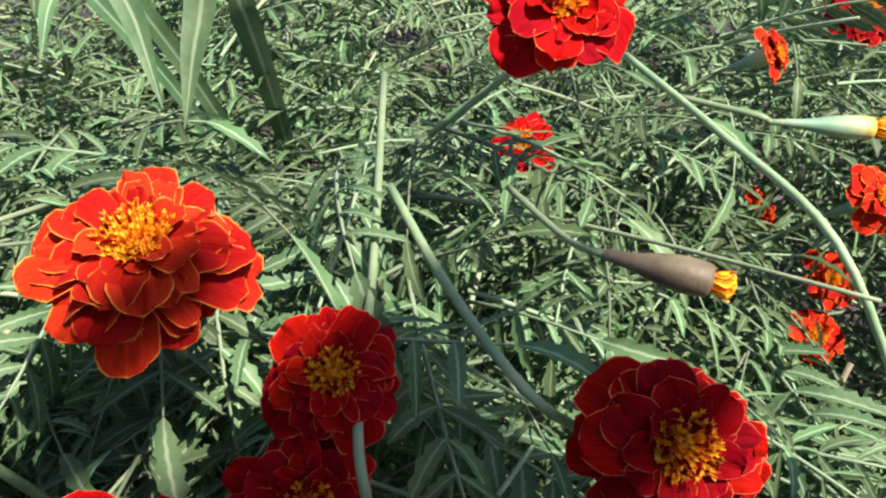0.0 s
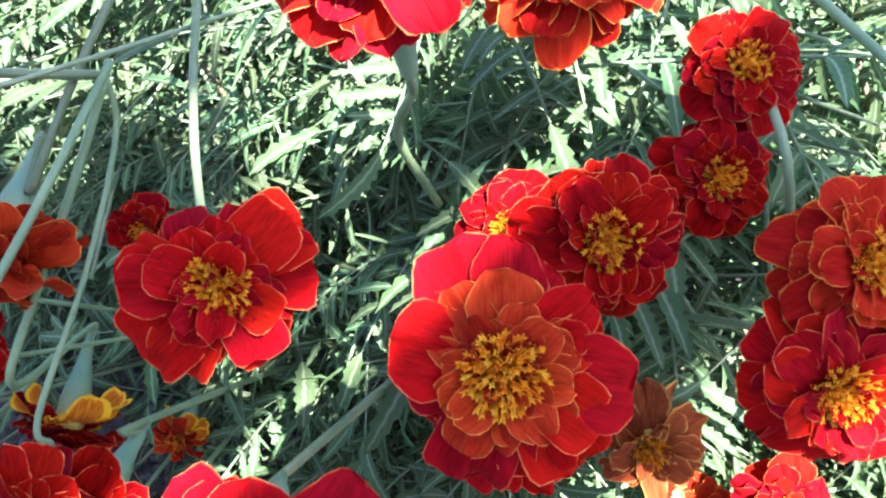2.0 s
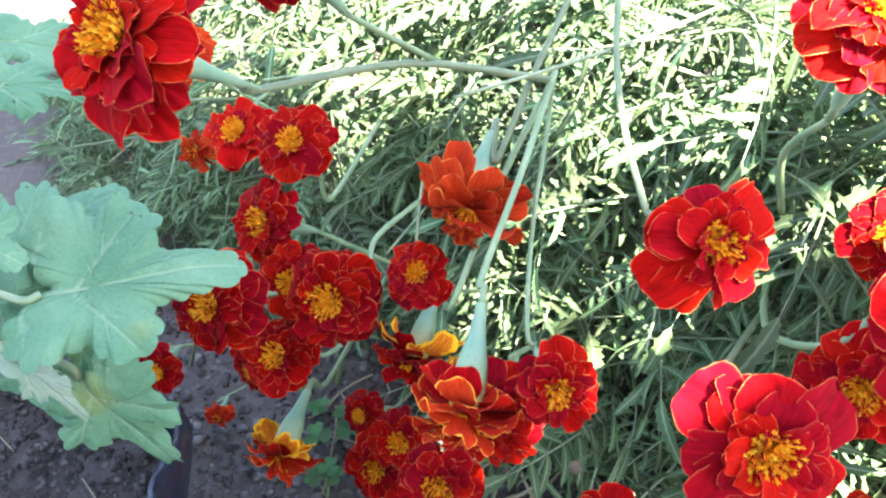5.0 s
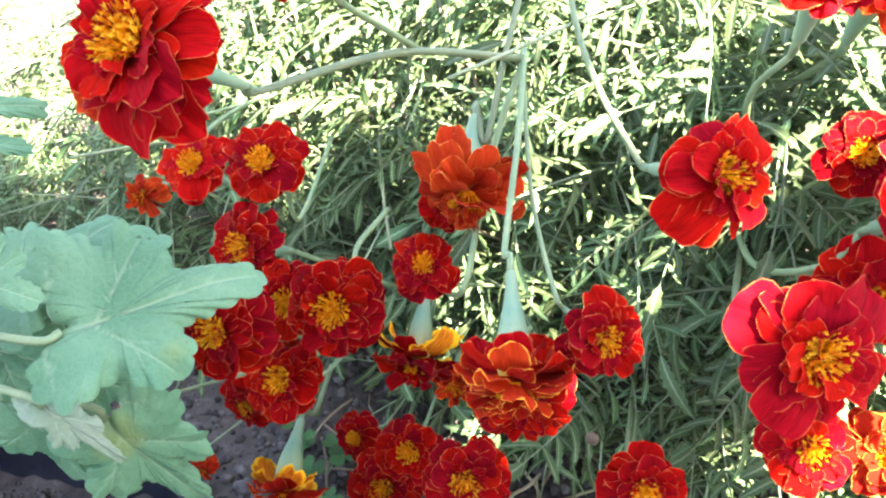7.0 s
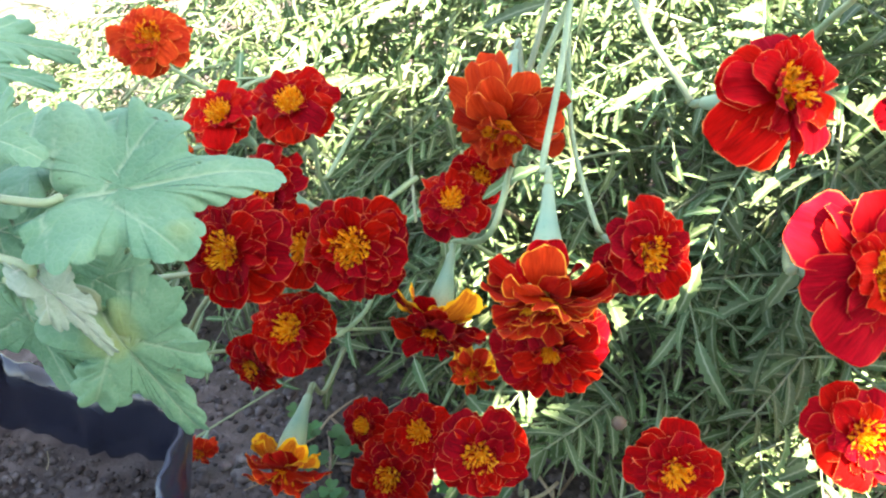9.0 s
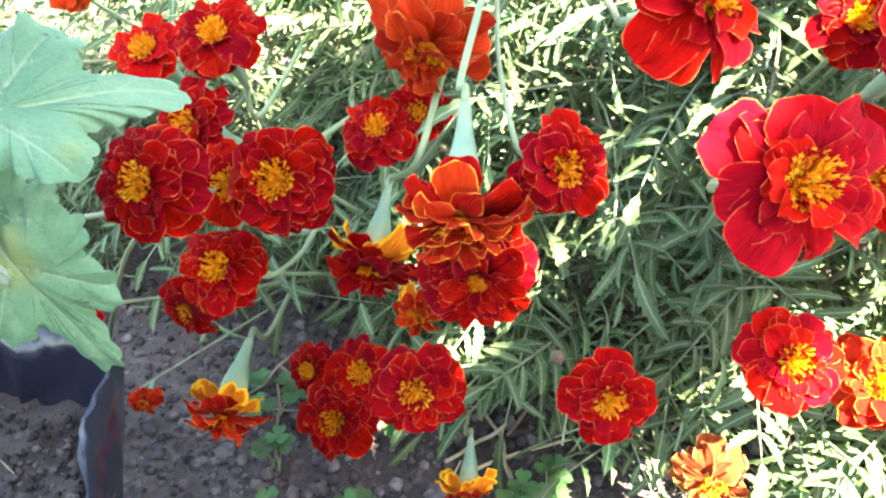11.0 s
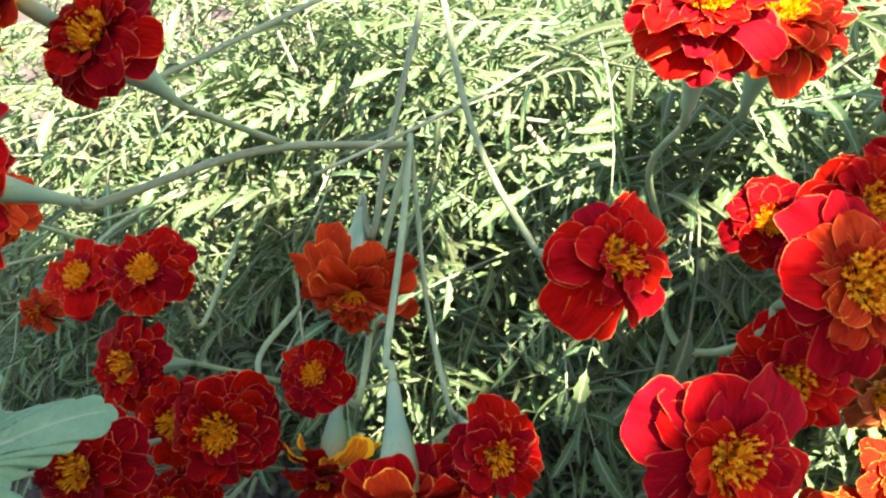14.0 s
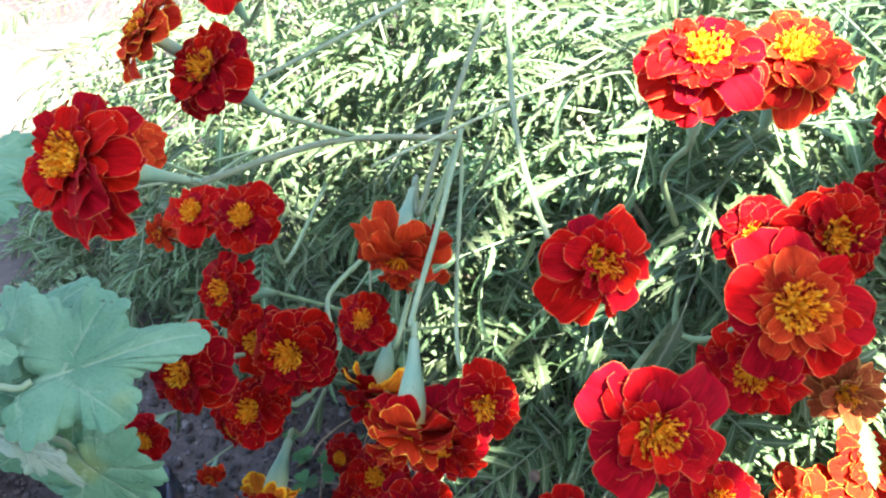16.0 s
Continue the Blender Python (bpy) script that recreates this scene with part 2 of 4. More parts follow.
def tube(path, radii, sides=7, ribs=0.0):
    """Verts and faces of a tube along a path, closed at both ends."""
    verts, n = [], len(path)
    side = None
    for i, p in enumerate(path):
        d = (path[min(i + 1, n - 1)] - path[max(i - 1, 0)]).normalized()
        if side is None:
            side = d.orthogonal().normalized()
        side = (side - d * side.dot(d)).normalized()
        other = d.cross(side)
        for k in range(sides):
            a = 2 * math.pi * k / sides
            r = radii[i] * (1 + (ribs if k % 2 else -ribs))
            verts.append(p + side * (math.cos(a) * r) + other * (math.sin(a) * r))
    faces = grid_faces(n, sides, True)
    faces.append(tuple(range(sides))[::-1])
    faces.append(tuple(range((n - 1) * sides, n * sides)))
    return verts, faces


def frame_from(z_axis, twist=0.0):
    z = Vector(z_axis).normalized()
    x = z.orthogonal().normalized()
    y = z.cross(x)
    return Matrix((x, y, z)).transposed().to_4x4() @ Matrix.Rotation(twist, 4, "Z")


# ---- ground, added shade wall and boards ----
def wobble(x, y):
    q = Vector((x, y, 0.3))
    return 0.012 * noise.noise(q * 7) + 0.0035 * noise.noise(q * 19)


def make_ground():
    near = [-0.95 + 0.0125 * i for i in range(133)]
    xs = [-600, -150, -40, -12, -5, -2.5, -1.6, -1.2] + near + [0.95, 1.3, 2.0, 4, 10, 40, 150, 600]
    near = [-0.45 + 0.0125 * i for i in range(90)]
    ys = [-600, -150, -40, -12, -5, -2.5, -1.6, -1.0, -0.65] + near + [0.72, 0.85, 1.0, 1.25, 1.6, 2.1, 3, 5, 12, 40, 150, 600]
    verts = [(x, y, wobble(x, y) if abs(x) < 3 and abs(y) < 3 else 0.0) for x in xs for y in ys]
    ob = put("ground", mesh_of("ground", verts, grid_faces(len(xs), len(ys)), SOIL))
    tagged(ob, "crumbly grey-brown garden soil with small stones", "ground", kind="structure")


make_ground()


def make_shade_wall():
    """An added wall, never in view, square to the sun, that keeps it off the bed; its end is at the shade boards."""
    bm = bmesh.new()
    bmesh.ops.create_cube(bm, size=1.0, matrix=Matrix.Translation((SHADE_AT + 0.05, -2.555, 1.93)) @ Matrix.Diagonal((0.10, 4.89, 3.96, 1)))
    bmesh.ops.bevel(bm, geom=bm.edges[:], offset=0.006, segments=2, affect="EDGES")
    me = bpy.data.meshes.new("unseen_shade_wall")
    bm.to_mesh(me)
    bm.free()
    me.materials.append(SHADE_WALL)
    ob = put("unseen_shade_wall", me)
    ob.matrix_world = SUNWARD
    tagged(ob, "plain pale unseen wall added to shade the bed", "wall", kind="structure")


def make_shade_boards():
    """Added boards, never in view, of uneven length across a post beside the wall's end; they throw the ragged edge of
    the shade across the bed.
    """
    thing = new("shade_boards")
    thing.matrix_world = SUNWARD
    tagged(thing, "uneven grey unseen boards added to shade chosen flowers", "fence")
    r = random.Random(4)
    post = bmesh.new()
    bmesh.ops.create_cube(post, size=1.0, matrix=Matrix.Translation((SHADE_AT + 0.045, -0.135, 1.90)) @ Matrix.Diagonal((0.045, 0.05, 3.90, 1)))
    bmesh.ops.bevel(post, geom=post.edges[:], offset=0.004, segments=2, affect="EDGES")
    part("post", post, SHADE_BOARD, thing)
    up = 1.65 * SHADE_AT
    # heights and ends chosen by which flowers should stand in shade
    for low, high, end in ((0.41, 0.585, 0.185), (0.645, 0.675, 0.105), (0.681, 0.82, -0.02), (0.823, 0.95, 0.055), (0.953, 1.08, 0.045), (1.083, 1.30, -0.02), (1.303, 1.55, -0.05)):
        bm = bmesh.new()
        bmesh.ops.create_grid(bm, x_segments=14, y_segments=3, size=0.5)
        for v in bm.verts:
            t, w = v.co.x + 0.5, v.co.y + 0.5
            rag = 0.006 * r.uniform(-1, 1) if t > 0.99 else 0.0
            v.co = Vector((SHADE_AT + 0.001, -0.16 + (end + 0.16) * t + rag, up + low + (high - low) * w + 0.002 * math.sin(9 * t + 20 * low)))
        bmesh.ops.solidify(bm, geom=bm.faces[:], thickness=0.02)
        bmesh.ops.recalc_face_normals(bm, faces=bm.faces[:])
        part("board", bm, SHADE_BOARD, thing)


# how far towards the sun the unseen shade wall and boards stand
SHADE_AT = 0.9
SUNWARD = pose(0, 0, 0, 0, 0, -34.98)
make_shade_wall()
make_shade_boards()


# ---- marigold flowers ----
def petal_mesh(material, kind, seed):
    """A fan-shaped petal of length 1 along x with its upper side along z."""
    r = random.Random(seed)
    wide, cup, ruffle, curl = {"outer": (0.50, 0.02, 0.060, -0.16), "middle": (0.50, 0.03, 0.070, -0.14), "inner": (0.46, 0.08, 0.095, -0.10), "thin": (0.34, 0.22, 0.13, -0.02)}[kind]
    wide *= r.uniform(0.84, 1.14)
    curl += r.uniform(-0.15, 0.14)
    us = [0.0, 0.16, 0.32, 0.48, 0.60, 0.70, 0.79, 0.87, 0.93, 0.965, 1.0]
    vs = [-1.0, -0.95, -0.84, -0.70, -0.54, -0.36, -0.18, 0.0, 0.18, 0.36, 0.54, 0.70, 0.84, 0.95, 1.0]
    ph, ph2, notch, shift = r.uniform(0, 6.3), r.uniform(0, 6.3), r.choice((0.03, 0.10, 0.19)), r.uniform(-0.45, 0.45)
    verts, rim = [], []
    for u in us:
        end = max(0.0, (u - 0.60) / 0.40)
        half = wide * ((0.20 + 0.80 * math.sin(math.pi / 2 * u / 0.66) ** 1.1) if u < 0.66 else 1.0) * max(0.0, 1 - end ** 3.0) ** 0.5
        for v in vs:
            ang = math.atan2(v * half, u - 0.42)
            out = max(abs(v), end) ** 2 * (u > 0.4)
            grow = 1 + (0.055 * math.sin(4.0 * ang + ph) + 0.042 * math.sin(8.5 * ang + ph2) - notch * math.exp(-((ang - shift) / 0.24) ** 2)) * out
            x, y = 0.42 + (u - 0.42) * grow, v * half * grow
            wave = ruffle * max(0.0, x) ** 2.5 * (math.sin(3.2 * ang + ph) + 0.6 * math.sin(6.5 * ang + ph2)) * (0.3 + 0.8 * max(abs(v), end))
            wave += 0.022 * out * math.sin(10 * ang + ph) + 0.020 * math.sin(11 * v + ph) * u * (1 - 0.6 * abs(v))
            verts.append((x, y, cup * v * v * half * 1.6 + wave + curl * u ** 3 + 0.07 * math.sin(math.pi * u)))
            rim.append(max(end ** 1.6, abs(v) * min(1.0, max(0.0, (u - 0.12) / 0.35))))
    return mesh_of("petal", verts, grid_faces(len(us), len(vs)), material, rim)


PETAL_MESHES = {(c, k): [petal_mesh(m, k, 31 * i + len(c) * 7 + len(k)) for i in range(9)] for c, m in PETALS.items() for k in ("outer", "middle", "inner", "thin")}


def centre_mesh(seed, spread, count):
    """A tuft of small tubular florets with split tips; radius about 1 before scaling."""
    r = random.Random(seed)
    verts, faces = [], []
    for i in range(count):
        a, q = 2.39996 * i + r.uniform(-0.3, 0.3), spread * math.sqrt((i + 0.5) / count)
        base = Vector((0.6 * q * math.cos(a), 0.6 * q * math.sin(a), 0.06))
        way = Vector((math.cos(a) * q * 1.3, math.sin(a) * q * 1.3, 0.95)).normalized()
        ln = r.uniform(0.26, 0.42)
        side = way.orthogonal().normalized()
        other = way.cross(side)
        k = len(verts)
        for h, w in ((0.0, 0.014), (0.62, 0.022), (1.0, 0.030)):
            for j in range(4):
                t = j * math.pi / 2 + i
                verts.append(base + way * (ln * h) + side * (math.cos(t) * w) + other * (math.sin(t) * w))
        for s in range(2):
            for j in range(4):
                faces.append((k + 4 * s + j, k + 4 * s + (j + 1) % 4, k + 4 * s + 4 + (j + 1) % 4, k + 4 * s + 4 + j))
        for j in range(4):
            b = base + way * (ln * 1.12) + side * (math.cos(j * math.pi / 2 + i + 0.8) * 0.055) + other * (math.sin(j * math.pi / 2 + i + 0.8) * 0.055)
            verts.append(b)
            faces.append((k + 8 + j, k + 8 + (j + 1) % 4, len(verts) - 1))
    k, ring = len(verts), 12
    for h, w in ((0.0, 0.34), (0.07, 0.31), (0.13, 0.22), (0.16, 0.10)):
        for j in range(ring):
            t = 2 * math.pi * j / ring
            verts.append(Vector((w * math.cos(t), w * math.sin(t), h)))
    faces += [tuple(i + k for i in f) for f in grid_faces(4, ring, True)] + [tuple(range(k + 3 * ring, k + 4 * ring))]
    return mesh_of("centre", verts, faces, CENTRE)


CENTRES = [centre_mesh(s, 0.54, 130) for s in range(5)]
RINGS = {
    "double": (("outer", 10, 1.0, 0, 0.0), ("outer", 10, 0.87, 10, 0.05), ("middle", 10, 0.72, 21, 0.08), ("inner", 9, 0.56, 34, 0.09), ("thin", 9, 0.42, 52, 0.08)),
    "broad": (("outer", 9, 1.0, -3, 0.0), ("outer", 9, 0.84, 8, 0.05), ("middle", 9, 0.66, 20, 0.08), ("inner", 9, 0.54, 36, 0.08), ("thin", 9, 0.42, 54, 0.06)),
    "semi": (("outer", 9, 1.0, 1, 0.0), ("outer", 9, 0.84, 12, 0.05), ("middle", 8, 0.65, 25, 0.08), ("inner", 8, 0.49, 42, 0.07)),
    "full": (("outer", 12, 1.0, -6, -0.03), ("outer", 12, 0.92, 5, 0.04), ("middle", 12, 0.81, 15, 0.09), ("middle", 11, 0.68, 25, 0.13), ("inner", 10, 0.55, 36, 0.14), ("thin", 9, 0.42, 50, 0.12)),
    "nodding": (("middle", 10, 0.92, -26, -0.06), ("middle", 10, 1.0, -4, 0.0), ("inner", 10, 0.88, 14, 0.06), ("inner", 10, 0.70, 34, 0.10), ("thin", 10, 0.56, 56, 0.14)),
    "ruffled": (("outer", 11, 1.0, 0, 0.0), ("outer", 11, 0.82, 8, 0.05), ("middle", 12, 0.68, 16, 0.09), ("middle", 11, 0.56, 26, 0.12), ("inner", 11, 0.47, 38, 0.13), ("thin", 10, 0.38, 54, 0.12)),
    "wilted": (("middle", 9, 1.0, -30, 0.0), ("inner", 9, 0.9, -5, 0.04), ("thin", 9, 0.8, 30, 0.06), ("thin", 8, 0.55, 55, 0.08)),
}
COUNT = [0]
HEADS = []


def facing(right, up):
    """A way that points to an eye above and before the bed, turned aside and upward by these tangents."""
    return Vector((right, -0.76 + 0.65 * up, 0.65 + 0.76 * up)).normalized()


def stalk(thing, top, way, radius, via, foot, calyx=True, slim=1.0, skin=None):
    """The green cup under a flower head and its stem down to the foot."""
    r = radius
    way = Vector(way).normalized()
    back = -way
    if calyx:
        prof = [(-0.03, 0.25), (0.06, 0.272), (0.24, 0.284), (0.45, 0.282), (0.66, 0.256), (0.86, 0.212), (1.06, 0.160), (1.26, 0.124), (1.44, 0.106), (1.54, 0.100), (1.60, 0.066), (1.85, 0.058)]
        path = [top + back * (h * r) for h, w in prof]
        if via:
            pull = (Vector(via[0]) - path[-1])
            for i, (h, w) in enumerate(prof):
                path[i] = path[i] + pull.normalized() * (0.16 * r * (h / 1.85) ** 2)
        v, f = tube(path, [w * r * slim for h, w in prof], 16, 0.055)
        rim = [1 - min(1, max(0, h / 1.5)) for h, w in prof for _ in range(16)]
        put("calyx", mesh_of("calyx", v, f, skin or CALYX, rim), thing)
        points = [path[-2], path[-1]]
    else:
        points = [top, top + back * r]
    points += [Vector(q) for q in via] + [Vector(foot)]
    line = smooth_path(points, 6)
    n = len(line)
    v, f = tube(line, [0.0013 * r / 0.025 + 0.0005 * r / 0.025 * max(0, 1 - 5 * i / n) * calyx + 0.0004 * (i / n) for i in range(n)], 7)
    put("stem", mesh_of("stem", v, f, STEM), thing)


def flower(where, across, face, kind="double", colour="crimson", via=(), foot=None, label="", slim=1.0, centre=0.62, outer=None, rough=None):
    COUNT[0] += 1
    r = random.Random(100 + COUNT[0])
    radius = across / 2
    top = Vector(where)
    way = Vector(face).normalized()
    thing = new("marigold_flower")
    thing.empty_display_size = 0.01
    tagged(thing, label, "flower", "marigold flowers in the bed")
    HEADS.append((top, radius))
    top_base = top - way * (0.10 * radius)
    turn = Matrix.Translation(top_base) @ frame_from(way, r.uniform(0, 6.28))
    slender = {"full": 0.62, "ruffled": 0.70, "double": 0.70, "broad": 0.70, "wilted": 0.68, "nodding": 0.68}.get(kind, 0.72)
    rough = rough or {"wilted": 2.0, "broad": 2.0, "nodding": 2.6, "full": 1.3}.get(kind, 1.3)
    for ring, (shape, n, length, lift, height) in enumerate(RINGS[kind]):
        for i in range(n):
            a = 2 * math.pi * (i + 0.5 * (ring % 2)) / n + r.uniform(-0.16, 0.16) * rough
            size = radius * length * r.uniform(1 - 0.14 * rough - 0.08 * (ring == 0), 1 + 0.06 * rough)
            m = turn @ Matrix.Translation((0, 0, height * radius)) @ Matrix.Rotation(a, 4, "Z") @ Matrix.Translation((0.06 * radius, 0, 0)) \
                @ Matrix.Rotation(-radians(lift + r.uniform(-9, 9) * rough), 4, "Y") @ Matrix.Rotation(radians(r.uniform(-11, 11) * rough), 4, "X") @ Matrix.Diagonal((size, size * slender * r.uniform(0.88, 1.15), size, 1))
            put("petal", r.choice(PETAL_MESHES[outer if outer and ring < (2 if kind == "ruffled" else 1) else colour, shape]), thing, m)
    put("centre", CENTRES[COUNT[0] % 5], thing, turn @ Matrix.Translation((0, 0, (0.20 if kind in ("full", "ruffled") else 0.12) * radius)) @ Matrix.Scale(radius * centre, 4), "tuft of orange-yellow florets")
    if foot is None:
        foot = (0.7 * top.x + 0.3 * -0.2 + r.uniform(-0.03, 0.03), max(top.y + 0.12, 0.26), max(0.04, top.z - 0.2))
    stalk(thing, top_base, way, radius, via, foot, slim=slim)
    return thing


def bud(where, across, face, via=(), foot=None, label="", tip="gold", slim=1.0, petals=9, skin=None):
    COUNT[0] += 1
    r = random.Random(100 + COUNT[0])
    radius = across
    top, way = Vector(where), Vector(face).normalized()
    thing = new("marigold_bud")
    tagged(thing, label, "flower bud", "marigold buds in the bed")
    turn = Matrix.Translation(top) @ frame_from(way)
    for i in range(petals):
        m = turn @ Matrix.Rotation(2.4 * i, 4, "Z") @ Matrix.Translation((0.12 * radius, 0, -0.1 * radius)) @ Matrix.Rotation(-radians(82), 4, "Y") @ Matrix.Diagonal((0.5 * radius, 0.4 * radius, 0.4 * radius, 1))
        put("petal", r.choice(PETAL_MESHES[tip, "inner"]), thing, m)
    stalk(thing, top, way, radius, via, foot, slim=slim, skin=skin)
    return thing



# where the flowers' stems meet
NODE = (-0.257, 0.162, 0.363)
TOP = (-0.246, 0.256, 0.399)
flower((-0.373, 0.022, 0.451), 0.061, facing(-0.24, 0.12), "full", "scarlet", via=[(-0.310, 0.114, 0.395)], foot=NODE, label="large scarlet marigold on a long stem beside lobed leaves", slim=0.6)
flower((-0.329, 0.061, 0.467), 0.043, facing(-0.2, 0.3), "double", "crimson", foot=(-0.303, 0.124, 0.391), label="small red marigold with yellow centre on slender stem")
flower((-0.354, 0.068, 0.482), 0.040, facing(-0.9, 0.7), "double", "flame", via=[(-0.341, 0.111, 0.432), (-0.297, 0.188, 0.426)], foot=(-0.288, 0.254, 0.411), label="rust-orange marigold turned aside above the foliage", slim=0.5)
flower((-0.373, 0.168, 0.461), 0.040, facing(0.1, 0.5), "double", "scarlet", via=[(-0.355, 0.191, 0.443)], foot=(-0.341, 0.280, 0.407), label="red marigold on a pale sunlit stem")
flower((-0.523, 0.219, 0.320), 0.050, facing(0.3, 0.1), "double", "orange", label="rust-orange double marigold with ruffled golden edges")
flower((-0.473, 0.192, 0.279), 0.054, facing(-0.1, 0.3), "semi", "scarlet", via=[(-0.485, 0.242, 0.271)], foot=(-0.454, 0.385, 0.233), label="scarlet-red double marigold with yellow tufted centre")
flower((-0.409, 0.156, 0.306), 0.051, facing(0.05, 0.35), "semi", "crimson", via=[(-0.410, 0.180, 0.263), (-0.409, 0.186, 0.239)], foot=(-0.405, 0.271, 0.244), label="deep red double marigold with fine orange petal edges")
flower((-0.546, 0.229, 0.225), 0.036, facing(-0.6, -0.5), "wilted", "orange", label="fading rust-brown marigold with curled petals")
flower((-0.420, 0.121, 0.272), 0.052, facing(-0.3, 0.1), "double", "crimson", label="deep red double marigold with fine orange petal edges")
flower((-0.395, 0.100, 0.250), 0.050, facing(0.2, -0.1), "semi", "crimson", via=[(-0.451, 0.088, 0.222)], foot=(-0.533, 0.123, 0.093), label="deep red double marigold with fine orange petal edges")
flower((-0.403, 0.043, 0.291), 0.052, facing(-0.15, 0), "full", "crimson", via=[(-0.476, 0.081, 0.238)], foot=(-0.550, 0.102, 0.214), label="deep red double marigold with fine orange petal edges")
flower((-0.356, 0.075, 0.271), 0.060, facing(0, -0.05), "full", "crimson", via=[(-0.365, 0.153, 0.240)], foot=(-0.354, 0.204, 0.230), label="full round deep red marigold with thin orange edges")
flower((-0.397, 0.068, 0.219), 0.049, facing(0, 0.1), "full", "crimson", via=[(-0.382, 0.094, 0.191), (-0.375, 0.128, 0.181)], foot=(-0.382, 0.190, 0.162), label="deep red double marigold with fine orange petal edges")
flower((-0.436, 0.086, 0.168), 0.042, facing(-0.4, -0.6), "double", "crimson", label="drooping dark red marigold with gold lower petals")
flower((-0.307, 0.080, 0.297), 0.036, facing(0.1, 0.35), "semi", "crimson", label="small dark red marigold with orange centre")
flower((-0.284, 0.097, 0.328), 0.056, facing(-0.1, -2.1), "nodding", "orange", via=[(-0.275, 0.118, 0.343), (-0.266, 0.162, 0.367), (-0.249, 0.241, 0.402)], foot=TOP, label="rust-orange double marigold with ruffled golden edges")
flower((-0.311, 0.202, 0.235), 0.045, facing(0.1, -0.3), "double", "crimson", label="deep red double marigold with fine orange petal edges")
flower((-0.176, 0.063, 0.364), 0.056, facing(0.5, -0.05), "broad", "scarlet", via=[(-0.205, 0.108, 0.341), (-0.219, 0.145, 0.351), (-0.231, 0.193, 0.367)], foot=(-0.240, 0.264, 0.399), label="bright scarlet marigold turned aside on curved stem")
flower((-0.259, 0.000, 0.311), 0.050, (0, -0.80, -0.60), "nodding", "flame", via=[(-0.263, 0.047, 0.340), (-0.259, 0.105, 0.352)], foot=(-0.257, 0.168, 0.365), label="drooping rust-orange marigold showing its pale green calyx", slim=0.92, outer="scarlet")
flower((-0.325, 0.100, 0.196), 0.056, facing(-0.2, -2.6), "nodding", "crimson", via=[(-0.289, 0.073, 0.284), (-0.280, 0.098, 0.309), (-0.272, 0.136, 0.332)], foot=NODE, label="drooping red marigold with yellow outer petals", slim=0.9, outer="gold")
flower((-0.258, 0.034, 0.252), 0.057, facing(0, -0.5), "full", "crimson", centre=0.3, label="deep red double marigold with fine orange petal edges")
flower((-0.313, 0.143, 0.116), 0.040, facing(0, -0.6), "wilted", "flame", label="fading yellow-orange marigold low over the soil", outer="gold")
flower((-0.224, 0.007, 0.329), 0.037, facing(0.4, -0.15), "double", "crimson", via=[(-0.243, 0.043, 0.319), (-0.253, 0.100, 0.323), (-0.257, 0.152, 0.343)], foot=NODE, label="deep red double marigold with fine orange petal edges")
flower((-0.293, 0.041, 0.163), 0.053, facing(0.1, 0), "double", "crimson", label="deep red double marigold with fine orange petal edges")
flower((-0.338, 0.084, 0.122), 0.046, facing(0, 0.1), "semi", "crimson", label="deep red double marigold with fine orange petal edges")
flower((-0.365, 0.091, 0.062), 0.055, facing(-0.1, 0), "double", "crimson", label="deep red double marigold with fine orange petal edges")
flower((-0.392, 0.130, 0.065), 0.040, facing(-0.4, 0), "semi", "crimson", label="small dark red marigold low over the soil")
flower((-0.196, 0.031, 0.178), 0.047, facing(0.1, -0.1), "semi", "crimson", label="deep red double marigold with fine orange petal edges")
flower((-0.111, 0.049, 0.193), 0.052, facing(0.1, 0.05), "double", "scarlet", label="scarlet-red double marigold with yellow tufted centre")
flower((-0.054, 0.074, 0.152), 0.055, facing(0, 0.2), "double", "rust", label="rust-orange double marigold with ruffled golden edges")
flower((-0.020, 0.100, 0.165), 0.045, facing(0.3, 0.3), "double", "rust", label="rust-orange double marigold with ruffled golden edges")
flower((-0.051, 0.090, 0.246), 0.048, facing(0.1, -0.2), "wilted", "withered", label="withered brown marigold with shrivelled petals")
flower((-0.134, 0.041, 0.099), 0.046, facing(0, -0.5), "wilted", "withered", label="withered brown marigold with shrivelled petals")
flower((-0.151, -0.003, 0.333), 0.058, facing(0.3, -0.05), "broad", "scarlet", foot=(-0.120, 0.200, 0.200), label="broad scarlet marigold with large yellow centre")
flower((-0.097, 0.046, 0.358), 0.062, facing(0.1, 0.1), "ruffled", "orange", via=[(-0.118, 0.085, 0.291), (-0.136, 0.125, 0.255)], foot=(-0.120, 0.250, 0.200), label="large full orange-red marigold with ruffled petals", outer="scarlet", rough=1.5)
flower((-0.102, 0.070, 0.285), 0.055, facing(-0.2, -0.2), "double", "scarlet", label="scarlet-red double marigold with yellow tufted centre")
flower((-0.102, 0.117, 0.332), 0.040, facing(-0.1, 0.1), "semi", "crimson", label="deep red double marigold with fine orange petal edges")
flower((-0.072, 0.098, 0.350), 0.054, facing(0.3, 0), "double", "crimson", label="deep red double marigold with fine orange petal edges")
flower((-0.133, 0.124, 0.427), 0.058, facing(0, 0.6), "full", "scarlet", via=[(-0.146, 0.155, 0.341)], foot=(-0.137, 0.167, 0.296), label="full scarlet marigold standing in the sun")
flower((-0.087, 0.179, 0.396), 0.063, facing(0.1, 0.6), "full", "rust", foot=(-0.114, 0.238, 0.285), label="full orange-red marigold standing in the sun")
